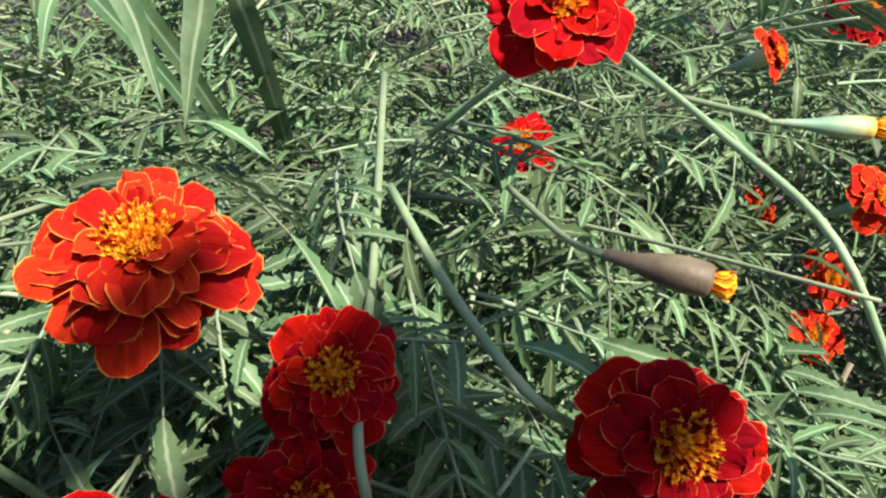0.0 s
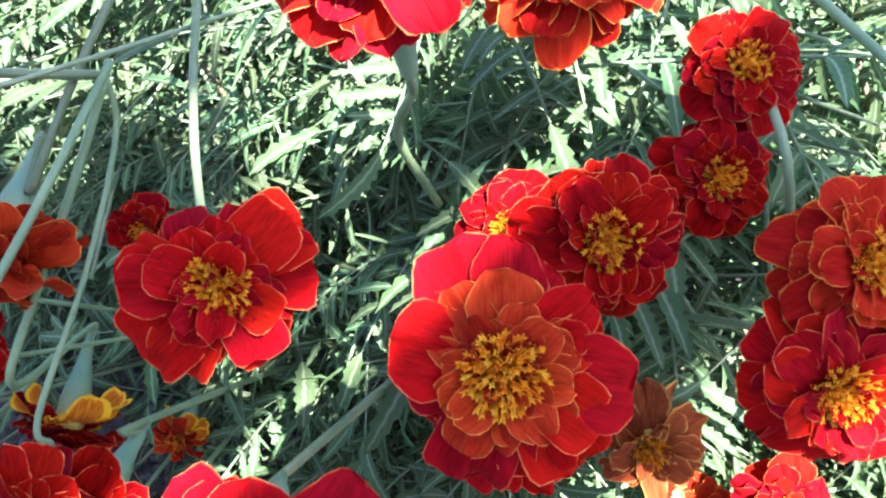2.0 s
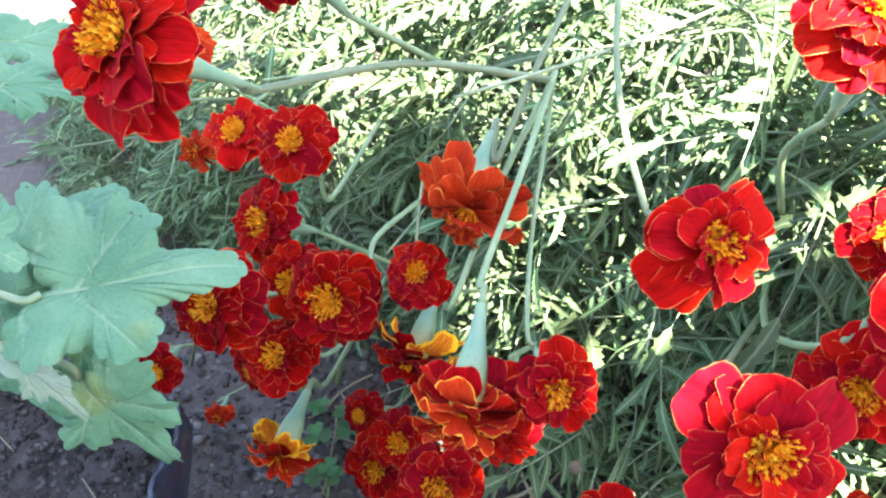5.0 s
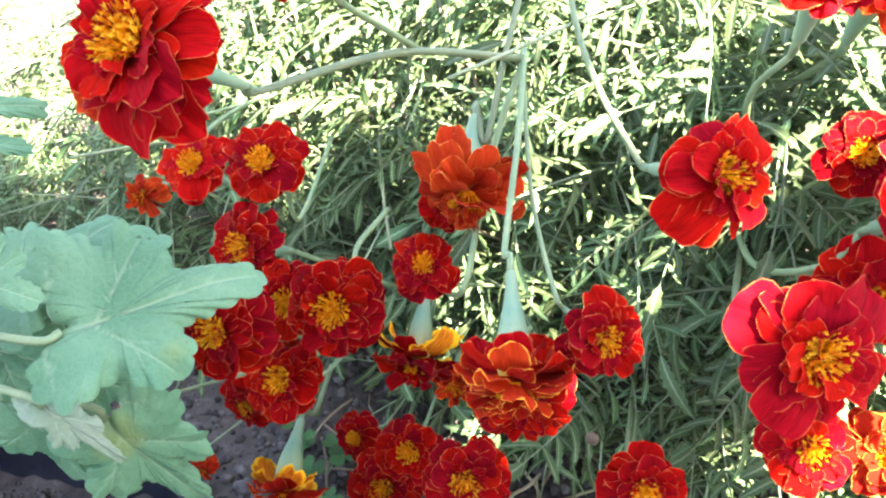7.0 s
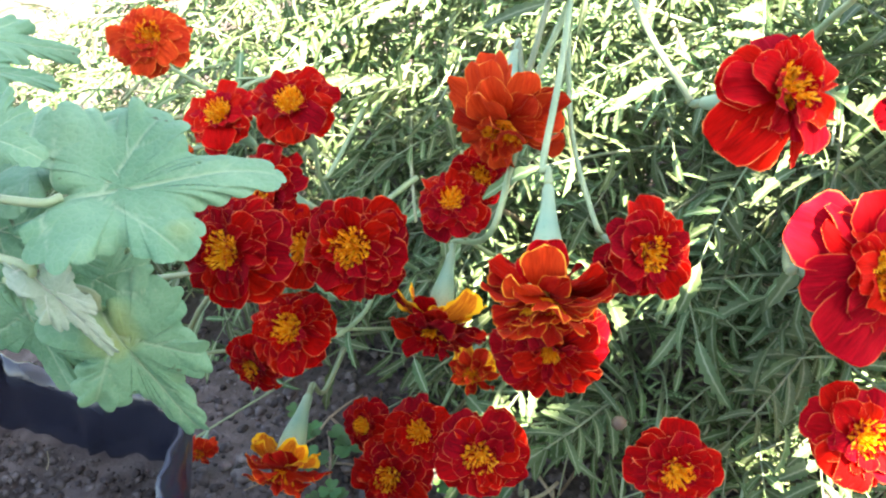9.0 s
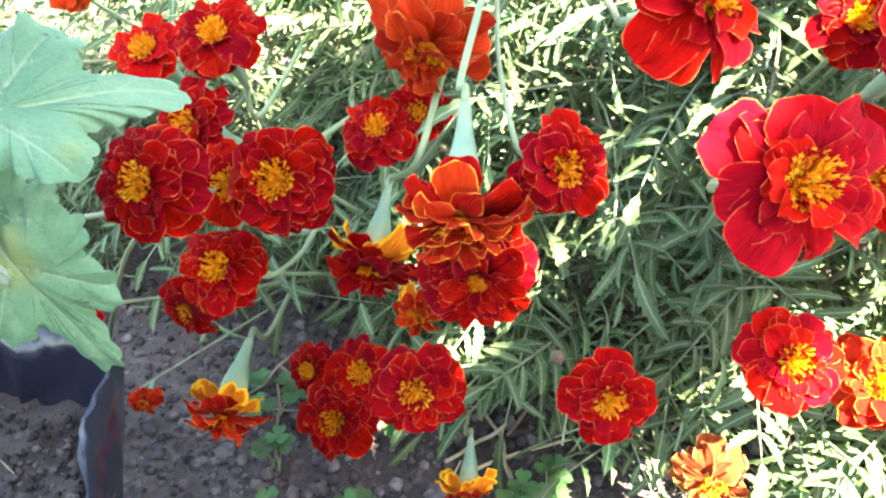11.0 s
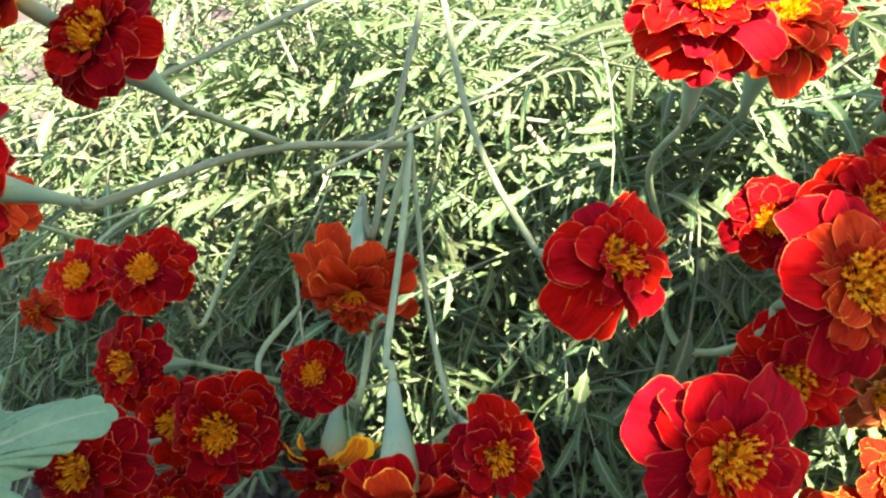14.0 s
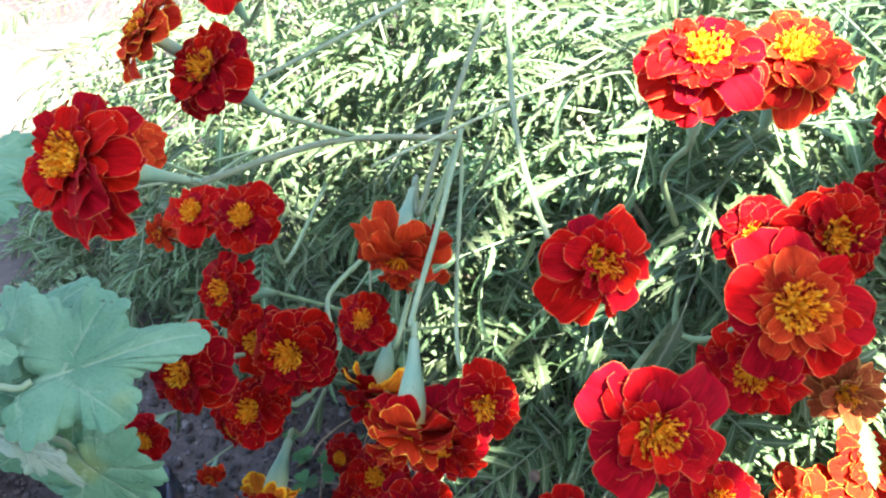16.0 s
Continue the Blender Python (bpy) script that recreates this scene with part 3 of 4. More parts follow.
flower((-0.031, 0.153, 0.372), 0.042, facing(0.2, 0.3), "double", "crimson", label="deep red double marigold with fine orange petal edges")
flower((-0.037, 0.130, 0.347), 0.042, facing(0.25, 0), "double", "crimson", label="deep red double marigold with fine orange petal edges")
flower((-0.002, 0.092, 0.350), 0.050, facing(0.15, 0.25), "full", "rust", via=[(-0.020, 0.124, 0.359), (-0.024, 0.156, 0.366), (-0.023, 0.199, 0.373)], foot=(-0.026, 0.319, 0.393), label="tall rust-red marigold on a pale straight stem")
flower((-0.008, 0.068, 0.325), 0.054, facing(0.1, -0.1), "double", "scarlet", label="scarlet-red double marigold with yellow tufted centre")
flower((0.067, 0.145, 0.352), 0.060, facing(0.1, 0.1), "double", "crimson", via=[(0.029, 0.158, 0.355), (0.003, 0.196, 0.367)], foot=(-0.021, 0.260, 0.370), label="deep red double marigold with fine orange petal edges")
flower((0.165, 0.130, 0.372), 0.050, facing(0.4, 0.1), "double", "crimson", via=[(0.119, 0.189, 0.392), (0.103, 0.253, 0.396)], foot=(0.082, 0.328, 0.398), label="deep red double marigold with fine orange petal edges")
flower((0.009, 0.093, 0.198), 0.042, facing(0, 0), "double", "scarlet", label="scarlet-red double marigold with yellow tufted centre")
flower((0.016, 0.067, 0.179), 0.045, facing(0.1, 0.3), "double", "rust", label="rust-orange double marigold with ruffled golden edges")
flower((0.029, 0.120, 0.270), 0.038, facing(0.2, 0.1), "semi", "rust", label="rust-orange double marigold with ruffled golden edges")
flower((0.047, 0.400, 0.318), 0.040, facing(-0.2, 0.1), "semi", "scarlet", label="scarlet-red double marigold with yellow tufted centre")
flower((0.201, 0.412, 0.265), 0.030, facing(0.2, 0.1), "semi", "rust", label="rust-orange double marigold with ruffled golden edges")
flower((0.041, 0.271, 0.438), 0.055, facing(0.1, 0.2), "double", "scarlet", via=[(0.048, 0.295, 0.420)], foot=(-0.006, 0.326, 0.360), label="scarlet-red double marigold with yellow tufted centre")
flower((0.250, 0.449, 0.379), 0.045, facing(0.1, 0.2), "double", "crimson", label="deep red double marigold with fine orange petal edges")
flower((0.144, 0.319, 0.402), 0.025, facing(1, 0.1), "semi", "rust", foot=(0.111, 0.337, 0.375), label="rust-orange double marigold with ruffled golden edges")
flower((0.230, 0.359, 0.250), 0.035, facing(0, 0.1), "semi", "rust", label="rust-orange double marigold with ruffled golden edges")
flower((0.220, 0.339, 0.222), 0.038, facing(-0.1, 0.1), "semi", "rust", label="rust-orange double marigold with ruffled golden edges")
flower((0.208, 0.309, 0.335), 0.035, facing(0.3, 0.1), "semi", "rust", label="rust-orange double marigold with ruffled golden edges")
flower((0.168, 0.255, 0.158), 0.035, facing(0.1, 0.1), "semi", "rust", label="rust-orange double marigold with ruffled golden edges")
flower((-0.503, 0.071, 0.166), 0.040, facing(0.2, -0.2), "semi", "crimson", label="dark red marigold beside the plastic bag")
flower((-0.428, 0.070, 0.088), 0.060, facing(-0.5, -3.5), "wilted", "rust", via=[(-0.417, 0.129, 0.099)], foot=(-0.416, 0.177, 0.093), label="withered yellow and red marigold nodding over the soil", outer="gold")
flower((-0.525, 0.118, 0.030), 0.026, facing(0.2, -0.6), "wilted", "rust", label="small withered marigold lying beside the plastic bag")
flower((-0.271, 0.047, 0.055), 0.042, facing(0, -3), "wilted", "rust", via=[(-0.277, 0.090, 0.059)], foot=(-0.277, 0.112, 0.054), label="nodding red marigold with pale green calyx", outer="gold")
bud((0.078, 0.178, 0.386), 0.019, (0.95, -0.2, -0.15), via=[(0.038, 0.208, 0.383)], foot=(0.025, 0.251, 0.375), label="brownish marigold bud with a yellow tip on bent stem", skin=CALYX_BROWN)
bud((0.169, 0.273, 0.389), 0.02, (0.95, -0.1, 0.0), via=[(0.124, 0.276, 0.393)], foot=(0.099, 0.299, 0.391), label="slender closed marigold bud on a pale stem", slim=0.8)
bud((-0.220, 0.075, 0.157), 0.011, (0.1, -0.6, 0.8), foot=(-0.20, 0.16, 0.06), label="small round dull green marigold bud", slim=1.3, petals=0, skin=CALYX_BROWN)
MUM_LEAVES = [
    ((-0.425, -0.027, 0.364), (-0.359, 0.022, 0.358), (0, -0.45, 0.9), 0.078, False),
    ((-0.420, -0.029, 0.328), (-0.396, -0.033, 0.241), (0.35, -0.8, 0.45), 0.053, False),
    ((-0.444, -0.004, 0.317), (-0.419, 0.003, 0.286), (0.1, -0.6, 0.8), 0.044, False),
    ((-0.447, -0.028, 0.329), (-0.446, -0.039, 0.273), (0, -0.8, 0.6), 0.060, False),
    ((-0.459, -0.012, 0.360), (-0.425, 0.042, 0.370), (-0.1, -0.4, 0.9), 0.070, False),
    ((-0.428, -0.040, 0.348), (-0.404, -0.047, 0.313), (0.2, -0.7, 0.7), 0.020, True),
    ((-0.448, -0.016, 0.385), (-0.421, -0.021, 0.380), (0, -0.4, 0.9), 0.035, False),
    ((-0.607, 0.130, 0.336), (-0.560, 0.178, 0.318), (0, -0.5, 0.85), 0.050, False),
    ((-0.639, 0.177, 0.339), (-0.573, 0.225, 0.316), (0, -0.5, 0.85), 0.050, False),
    ((-0.471, -0.013, 0.346), (-0.419, -0.019, 0.332), (0.1, -0.5, 0.85), 0.036, False),
]


# ---- marigold foliage ----
def leaflet(base, way, up, length, width, toothed):
    """A lance-shaped leaflet folded along its middle: verts, faces and how near each vert is to the midrib."""
    side = way.cross(up).normalized()
    up = side.cross(way)
    sag = 0.12 + 0.5 * abs(math.sin(9000 * base.x + 7000 * way.y))
    sway = 0.22 * math.sin(5000 * base.x + 9000 * way.y)
    n = toothed if toothed else 5
    verts, faces, mids = [base], [], [1.0]
    for i in range(1, n):
        t = i / n
        w = width * math.sin(math.pi * t ** 0.9) ** 0.6 * ((1.20 if i % 2 else 0.80) if toothed else 1.0)
        mid = base + way * (length * t) - up * (sag * length * t * t) + side * (sway * length * t * t)
        fore = way * (0.035 * length if i % 2 else 0)
        verts += [mid + side * w + up * (0.32 * w) + fore, mid, mid - side * w + up * (0.32 * w) + fore]
        mids += [0.0, 1.0, 0.0]
    verts.append(base + way * length - up * (sag * length) + side * (sway * length))
    mids.append(0.5)
    faces += [(0, 1, 2), (0, 2, 3)]
    for i in range(n - 2):
        k = 1 + 3 * i
        faces += [(k, k + 3, k + 4, k + 1), (k + 1, k + 4, k + 5, k + 2)]
    k = 1 + 3 * (n - 2)
    e = len(verts) - 1
    faces += [(k, e, k + 1), (k + 1, e, k + 2)]
    return verts, faces, mids


def pinnate(seed, toothed, pairs, length, narrow):
    """A feathered leaf along x, upper side z."""
    r = random.Random(seed)
    verts, faces, mids = [], [], []

    def add(v, f, mid=None):
        k = len(verts)
        verts.extend(v)
        mids.extend(mid or [1.0] * len(v))
        faces.extend(tuple(i + k for i in q) for q in f)

    narrow_len = 0.27 if toothed else 0.30
    bend, sway = r.uniform(0.1, 0.4), r.uniform(-0.2, 0.2)
    spine = [Vector((length * t, sway * length * t * t, -bend * length * t * t)) for t in (0, 0.2, 0.4, 0.6, 0.8, 1.0)]
    add(*tube(spine, [0.0011, 0.001, 0.0009, 0.0008, 0.0007, 0.0004], 4))
    for i in range(pairs):
        t = 0.22 + 0.74 * i / pairs
        p = Vector((length * t, sway * length * t * t, -bend * length * t * t))
        d = Vector((1, 2 * sway * t, -2 * bend * t)).normalized()
        ln = length * (narrow_len - 0.10 * abs(t - 0.5) * 2) * r.uniform(0.8, 1.15)
        for s in (-1, 1):
            way = (d * r.uniform(0.55, 0.85) + Vector((0, s, 0)) * 0.85 + Vector((0, 0, r.uniform(0.0, 0.35)))).normalized()
            add(*leaflet(p, way, Vector((0, 0, 1)) + Vector((0, r.uniform(-0.3, 0.3), 0)), ln, ln * narrow * r.uniform(0.8, 1.2), toothed))
    d = Vector((1, 2 * sway, -2 * bend)).normalized()
    add(*leaflet(spine[-1], d, Vector((0, 0, 1)), length * 0.34, length * 0.34 * narrow, toothed))
    return verts, faces, mids


def front(x):
    """Where the bed's edge lies."""
    return float(np.interp(x, [-0.95, -0.5, -0.35, -0.25, -0.1, 0.1, 0.5], [0.30, 0.27, 0.24, 0.17, 0.075, 0.07, 0.05]))


def height(x, y):
    """How high the foliage stands."""
    d = y - front(x)
    h = 0.335 * (1 - math.exp(-max(d, 0) / 0.10)) if d > 0 else 0.0
    h *= 0.82 + 0.36 * (noise.noise(Vector((x * 5, y * 5, 2.0))) + 0.5)
    left = min(1.0, max(0.0, (x + 0.98 + 0.2 * noise.noise(Vector((y * 4, 1.0, 0)))) / 0.40))
    return h * left


TOWARD_EYE = Vector((0, -0.76, 0.65))


def clear_of_heads(m):
    """Whether a leaf at this pose keeps out of the flower heads and of the space before them."""
    for d in (0.0, 0.03, 0.06, 0.10):
        p = m @ Vector((d, 0, -0.25 * d))
        for head, radius in HEADS:
            v = p - head
            along = v.dot(TOWARD_EYE)
            if -0.012 < along < 0.16 and (v - TOWARD_EYE * along).length < radius * 0.95 + 0.008:
                return False
    return True


def leaf_pose(r, x, y, z, low=-0.25, high=0.75):
    a = r.gauss(-math.pi / 2, 1.25)
    lift = r.uniform(low, high)
    m = Matrix.Translation((x, y, z)) @ Matrix.Rotation(a, 4, "Z") @ Matrix.Rotation(-lift, 4, "Y") @ Matrix.Rotation(r.gauss(0, 0.5), 4, "X")
    return m @ Matrix.Scale(r.uniform(0.75, 1.25), 4)


def make_foliage():
    r = random.Random(5)
    kinds = [pinnate(s, 9 if s % 4 else 0, r.choice((5, 6, 7)), r.uniform(0.06, 0.10), r.choice((0.10, 0.115, 0.13)) if s % 4 else r.choice((0.035, 0.05))) for s in range(14)]
    kinds = [(np.array([tuple(p) for p in v]), f, mid) for v, f, mid in kinds]
    verts, faces, mids, k = [], [], [], 0
    for zone in (0, 1):
        count = (3200, 1500)[zone]
        done = 0
        while done < count:
            if zone == 0:
                x, y = r.uniform(-0.95, 0.55), r.uniform(-0.05, 0.62)
            else:
                x, y = r.uniform(-0.95, 1.15), r.uniform(0.6, 2.0)
                if x < -0.5 and r.random() < 0.6:
                    continue
                if x > 0.85 + 0.4 * noise.noise(Vector((y * 3, 4, 0))) or y > 1.8 + 0.4 * noise.noise(Vector((x * 3, 9, 0))):
                    continue
            h = height(x, y) if zone == 0 else 0.33 * (0.6 + 0.8 * (noise.noise(Vector((x * 4, y * 4, 7.0))) + 0.5))
            if h < 0.02:
                continue
            z = h * (1 - 0.75 * r.random() ** 1.4) + 0.01
            m = leaf_pose(r, x, y, z)
            if zone == 0 and not clear_of_heads(m):
                continue
            m = np.array(m)
            if zone:
                m[:3, :3] *= 1.45
            v, f, mid = r.choice(kinds)
            mids += mid
            p = v @ m[:3, :3].T + m[:3, 3]
            p[:, 2] = np.maximum(p[:, 2], 0.004)
            verts.append(p)
            faces += [tuple(i + k for i in q) for q in f]
            k += len(v)
            done += 1
    for i in range(420):
        x, y = r.uniform(-0.7, 0.5), r.uniform(0.1, 0.9)
        h = height(x, y)
        if h < 0.1:
            continue
        a, ln = r.gauss(-math.pi / 2, 1.0), r.uniform(0.05, 0.16)
        p0 = Vector((x, y, h * r.uniform(0.5, 0.9)))
        d = Vector((math.cos(a), math.sin(a), r.uniform(-0.1, 0.8))) * ln
        if not clear_of_heads(Matrix.Translation(p0)) or not clear_of_heads(Matrix.Translation(p0 + d)) or not clear_of_heads(Matrix.Translation(p0 + d * 0.5)):
            continue
        line = [p0, p0 + d * 0.5 + Vector((r.uniform(-0.01, 0.01), 0, 0.01)), p0 + d]
        v, f = tube(line, [0.0013, 0.0011, 0.0008], 5)
        verts.append(np.array([tuple(q) for q in v]))
        mids += [1.0] * len(v)
        faces += [tuple(j + k for j in q) for q in f]
        k += len(v)
    ob = put("marigold_foliage", mesh_of("marigold_foliage", np.concatenate(verts), faces, LEAF_STUFF, mids))
    tagged(ob, "dense feathery grey-green marigold foliage over the bed", "foliage", kind="stuff")


make_foliage()


def make_stalks():
    """Pale bare stalks that cross the foliage."""
    r = random.Random(31)
    done = 0
    while done < 130:
        x, y = r.uniform(-0.75, 0.45), 0.16 + 0.75 * r.random() ** 1.3
        h = height(x, y)
        if h < 0.12:
            continue
        a, ln = r.choice((r.gauss(-2.2, 0.5), r.gauss(-0.9, 0.5), r.gauss(-1.57, 0.3))), r.uniform(0.08, 0.24)
        p0 = Vector((x, y, h * r.uniform(0.75, 1.10)))
        d = Vector((math.cos(a), math.sin(a), r.uniform(-0.5, 0.5))) * ln
        if not all(clear_of_heads(Matrix.Translation(p0 + d * t)) for t in (0, 0.25, 0.5, 0.75, 1)):
            continue
        side = d.cross(Vector((0, 0, 1))).normalized() * r.uniform(-0.014, 0.014)
        line = smooth_path([Vector(), d * 0.35 + side, d * 0.7 + side * 0.8, d], 3)
        w = r.uniform(0.0011, 0.0020)
        v, f = tube(line, [w * (1 - 0.4 * i / len(line)) for i in range(len(line))], 6)
        ob = put("marigold_stalk", mesh_of("marigold_stalk", v, f, STALK), None, Matrix.Translation(p0))
        tagged(ob, "pale green bare stalk crossing the marigold foliage", "stalk", "bare stalks in the foliage")
        done += 1


make_stalks()


def make_plant(base, reach, count, seed):
    """A marigold plant: woody main stems with toothed feathered leaves."""
    r = random.Random(seed)
    thing = new("marigold_plant")
    thing.location = base
    tagged(thing, "bushy marigold plant with toothed feathery leaves in soil", "plant", "marigold plants in the bed")
    meshes = []
    for i in range(5):
        v, f, mid = pinnate(50 * seed + i, 15, r.choice((6, 7)), r.uniform(0.085, 0.125), r.choice((0.10, 0.115, 0.13)))
        meshes.append(mesh_of("leaf", v, f, LEAF, mid))
    b = Vector(base)
    for i in range(5):
        e = Vector((r.uniform(-reach, reach), r.uniform(-reach, reach * 0.6), 0.26 + r.uniform(-0.05, 0.06)))
        line = smooth_path([Vector((0, 0, -0.01)), Vector((e.x * 0.25, e.y * 0.25, 0.12)), e], 6)
        v, f = tube(line, [0.0034 - 0.002 * j / len(line) for j in range(len(line))], 6)
        put("branch", mesh_of("branch", v, f, WOODY), thing)
    done = 0
    while done < count:
        x, y = b.x + r.gauss(0, reach * 0.7), b.y + r.gauss(-0.03, reach * 0.6)
        h = height(x, y)
        if h < 0.05:
            continue
        z = h * r.uniform(0.72, 1.06)
        m = leaf_pose(r, x, y, z, -0.6, 0.45)
        if not clear_of_heads(m):
            continue
        put("leaf", r.choice(meshes), thing, Matrix.Translation(-b) @ m)
        done += 1
    return thing


for i, (bx, by) in enumerate(((-0.46, 0.36), (-0.25, 0.30), (-0.06, 0.22), (0.16, 0.24), (0.02, 0.50), (-0.32, 0.55))):
    make_plant((bx, by, 0.0), 0.14, 62, 3 + i)


def make_strap_weed():
    """A weed with a few long strap-shaped leaves that hang over among the marigolds."""
    thing = new("strap_leaved_weed")
    foot = Vector((-0.10, 0.52, 0.0))
    thing.location = foot
    tagged(thing, "weed with long pale strap-shaped leaves among the marigolds", "weed")
    for tip, crest, width in STRAPS:
        tip, crest = Vector(tip) - foot, Vector(crest) - foot
        line = smooth_path([Vector((0, 0, -0.01)), crest * 0.55 + Vector((0, 0.02, 0.03)), crest, crest.lerp(tip, 0.55) + Vector((0, 0, 0.012)), tip], 7)
        n = len(line)
        verts, mids = [], []
        for i, p in enumerate(line):
            d = (line[min(i + 1, n - 1)] - line[max(i - 1, 0)]).normalized()
            side = d.cross(Vector((0, -0.6, 0.8))).normalized()
            t = i / (n - 1)
            w = width / 2 * min(1.0, 0.25 + 1.6 * t) * max(0.02, 1 - max(0.0, (t - 0.62) / 0.38) ** 1.8)
            up = side.cross(d)
            verts += [p - side * w + up * (0.25 * w), p - side * (0.5 * w) + up * (0.08 * w), p, p + side * (0.5 * w) + up * (0.08 * w), p + side * w + up * (0.25 * w)]
            mids += [0.0, 0.4, 1.0, 0.4, 0.0]
        put("leaf", mesh_of("leaf", verts, grid_faces(n, 5), LEAF, mids), thing)


STRAPS = (((-0.114, 0.305, 0.373), (-0.104, 0.372, 0.425), 0.016), ((-0.127, 0.319, 0.376), (-0.159, 0.379, 0.418), 0.013), ((-0.191, 0.346, 0.388), (-0.187, 0.398, 0.410), 0.011))
make_strap_weed()


# ---- potted plant with lobed leaves ----
LOBES = ((-2, 0.67, 0.15), (54, 0.43, 0.165), (120, 0.48, 0.18), (-67, 0.43, 0.165), (-139, 0.47, 0.165))
HEART = Vector((0.33, 0.01))


def lobed_leaf(base, tip, up, width, seed, curl=0.10):
    """A leaf with five broad scalloped lobes, from base to tip: verts, faces and vein strength."""
    r = random.Random(seed)
    base, tip = Vector(base), Vector(tip)
    d = tip - base
    length = d.length
    d.normalize()
    side = Vector(up).cross(d).normalized()
    nrm = d.cross(side)
    across = width / (0.86 * length)
    lobes = [(radians(a + r.uniform(-5, 5) * (i > 0)), reach * r.uniform(0.94, 1.06), hw * r.uniform(0.9, 1.1)) for i, (a, reach, hw) in enumerate(LOBES)]
    ph, ph2 = r.uniform(0, 6.28), r.uniform(0, 6.28)
    lines = [(Vector((0, 0)), Vector((0.97, 0)), 1.0)]
    for (a, reach, hw), root in zip(lobes[1:], (0.24, 0.03, 0.22, 0.02)):
        end = HEART + Vector((math.cos(a), math.sin(a))) * (0.86 * reach)
        lines.append((Vector((root, 0)), end, 0.75))
        for t, turn in ((0.45, 0.6), (0.55, -0.6)):
            p = Vector((root, 0)).lerp(end, t)
            lines.append((p, p + Matrix.Rotation(turn, 2) @ (end - p) * 0.55, 0.4))
    for t, s in ((0.58, 1), (0.62, -1), (0.74, 1), (0.77, -1)):
        lines.append((Vector((t, 0)), Vector((t + 0.13, 0.09 * s)), 0.4))
    nt, rings = 320, 20
    turns = [2 * math.pi * i / nt - math.pi for i in range(nt)]
    edge = []
    for th in turns:
        reach = 0.15
        for a, far, hw in lobes:
            c, q = math.cos(th - a), abs(math.sin(th - a))
            if c > 0:
                reach = max(reach, ((c / far) ** 4 + (q / hw) ** 4) ** -0.25)
        edge.append(Vector((math.cos(th), math.sin(th))) * reach)
    run, toothed = 0.0, []
    for i, p in enumerate(edge):
        along = edge[(i + 1) % nt] - edge[i - 1]
        run += along.length / 2
        tooth = abs(math.sin(math.pi * run / 0.125 + ph + 0.5 * math.sin(9 * run + ph2)))
        inward = Vector((-along.y, along.x)).normalized()
        toothed.append(p + inward * (0.036 * (1 - tooth ** 0.7)))
    verts, rim = [], []
    for k in range(rings + 1):
        s = (k / rings) ** 0.8
        for th, q in zip(turns, toothed):
            p = HEART + q * s
            vein, near = 0.0, 1.0
            for a, b, strong in lines:
                ab = b - a
                t = min(1.0, max(0.0, (p - a).dot(ab) / ab.dot(ab)))
                gap = (p - a - ab * t).length
                vein = max(vein, strong * (1 - 0.5 * t) * max(0.0, 1 - gap / (0.009 * (1.3 - t * 0.7) + 0.002)))
                near = min(near, gap)
            z = curl * abs(p.y) * 0.9 + 0.16 * min(near, 0.10) - 0.016 * vein + 0.022 * math.sin(6 * p.x + 5 * p.y + ph) - 0.16 * p.x * p.x
            z += s ** 4 * (0.022 * math.sin(9 * th + ph) + 0.012 * math.sin(17 * th + ph2)) - 0.05 * s ** 6
            verts.append(base + d * (length * p.x) + side * (length * across * p.y) + nrm * (length * z))
            rim.append(vein)
    return verts, grid_faces(rings + 1, nt, True), rim


def make_mum():
    thing = new("potted_chrysanthemum")
    thing.location = (-0.56, -0.04, 0.136)
    tagged(thing, "leafy chrysanthemum with broad lobed grey-green leaves in pot", "plant")
    back = Matrix.Translation((0.56, 0.04, -0.136))
    line = smooth_path([(-0.56, -0.04, 0.125), (-0.555, -0.042, 0.19), (-0.53, -0.035, 0.27), (-0.50, -0.02, 0.36), (-0.49, -0.005, 0.40)], 6)
    v, f = tube(line, [0.0035 - 0.0015 * i / len(line) for i in range(len(line))], 8)
    put("stem", mesh_of("stem", v, f, STEM), thing, back)
    for i, (b, t, up, w, pale) in enumerate(MUM_LEAVES):
        v, f, rim = lobed_leaf(b, t, up, w, 40 + i)
        put("leaf", mesh_of("leaf", v, f, MUM_PALE if pale else MUM_LEAF, rim), thing, back, "felted whitish young leaf" if pale else "")
        near = min(line, key=lambda q: (q - Vector(b)).length)
        mid = (near + Vector(b)) / 2 - Vector((0, 0, 0.006))
        k = smooth_path([near, mid, Vector(b), Vector(b) * 0.9 + Vector(t) * 0.1], 5)
        v, f = tube(k, [0.0016] * len(k), 6)
        put("leaf_stalk", mesh_of("leaf_stalk", v, f, STEM), thing, back)


make_mum()


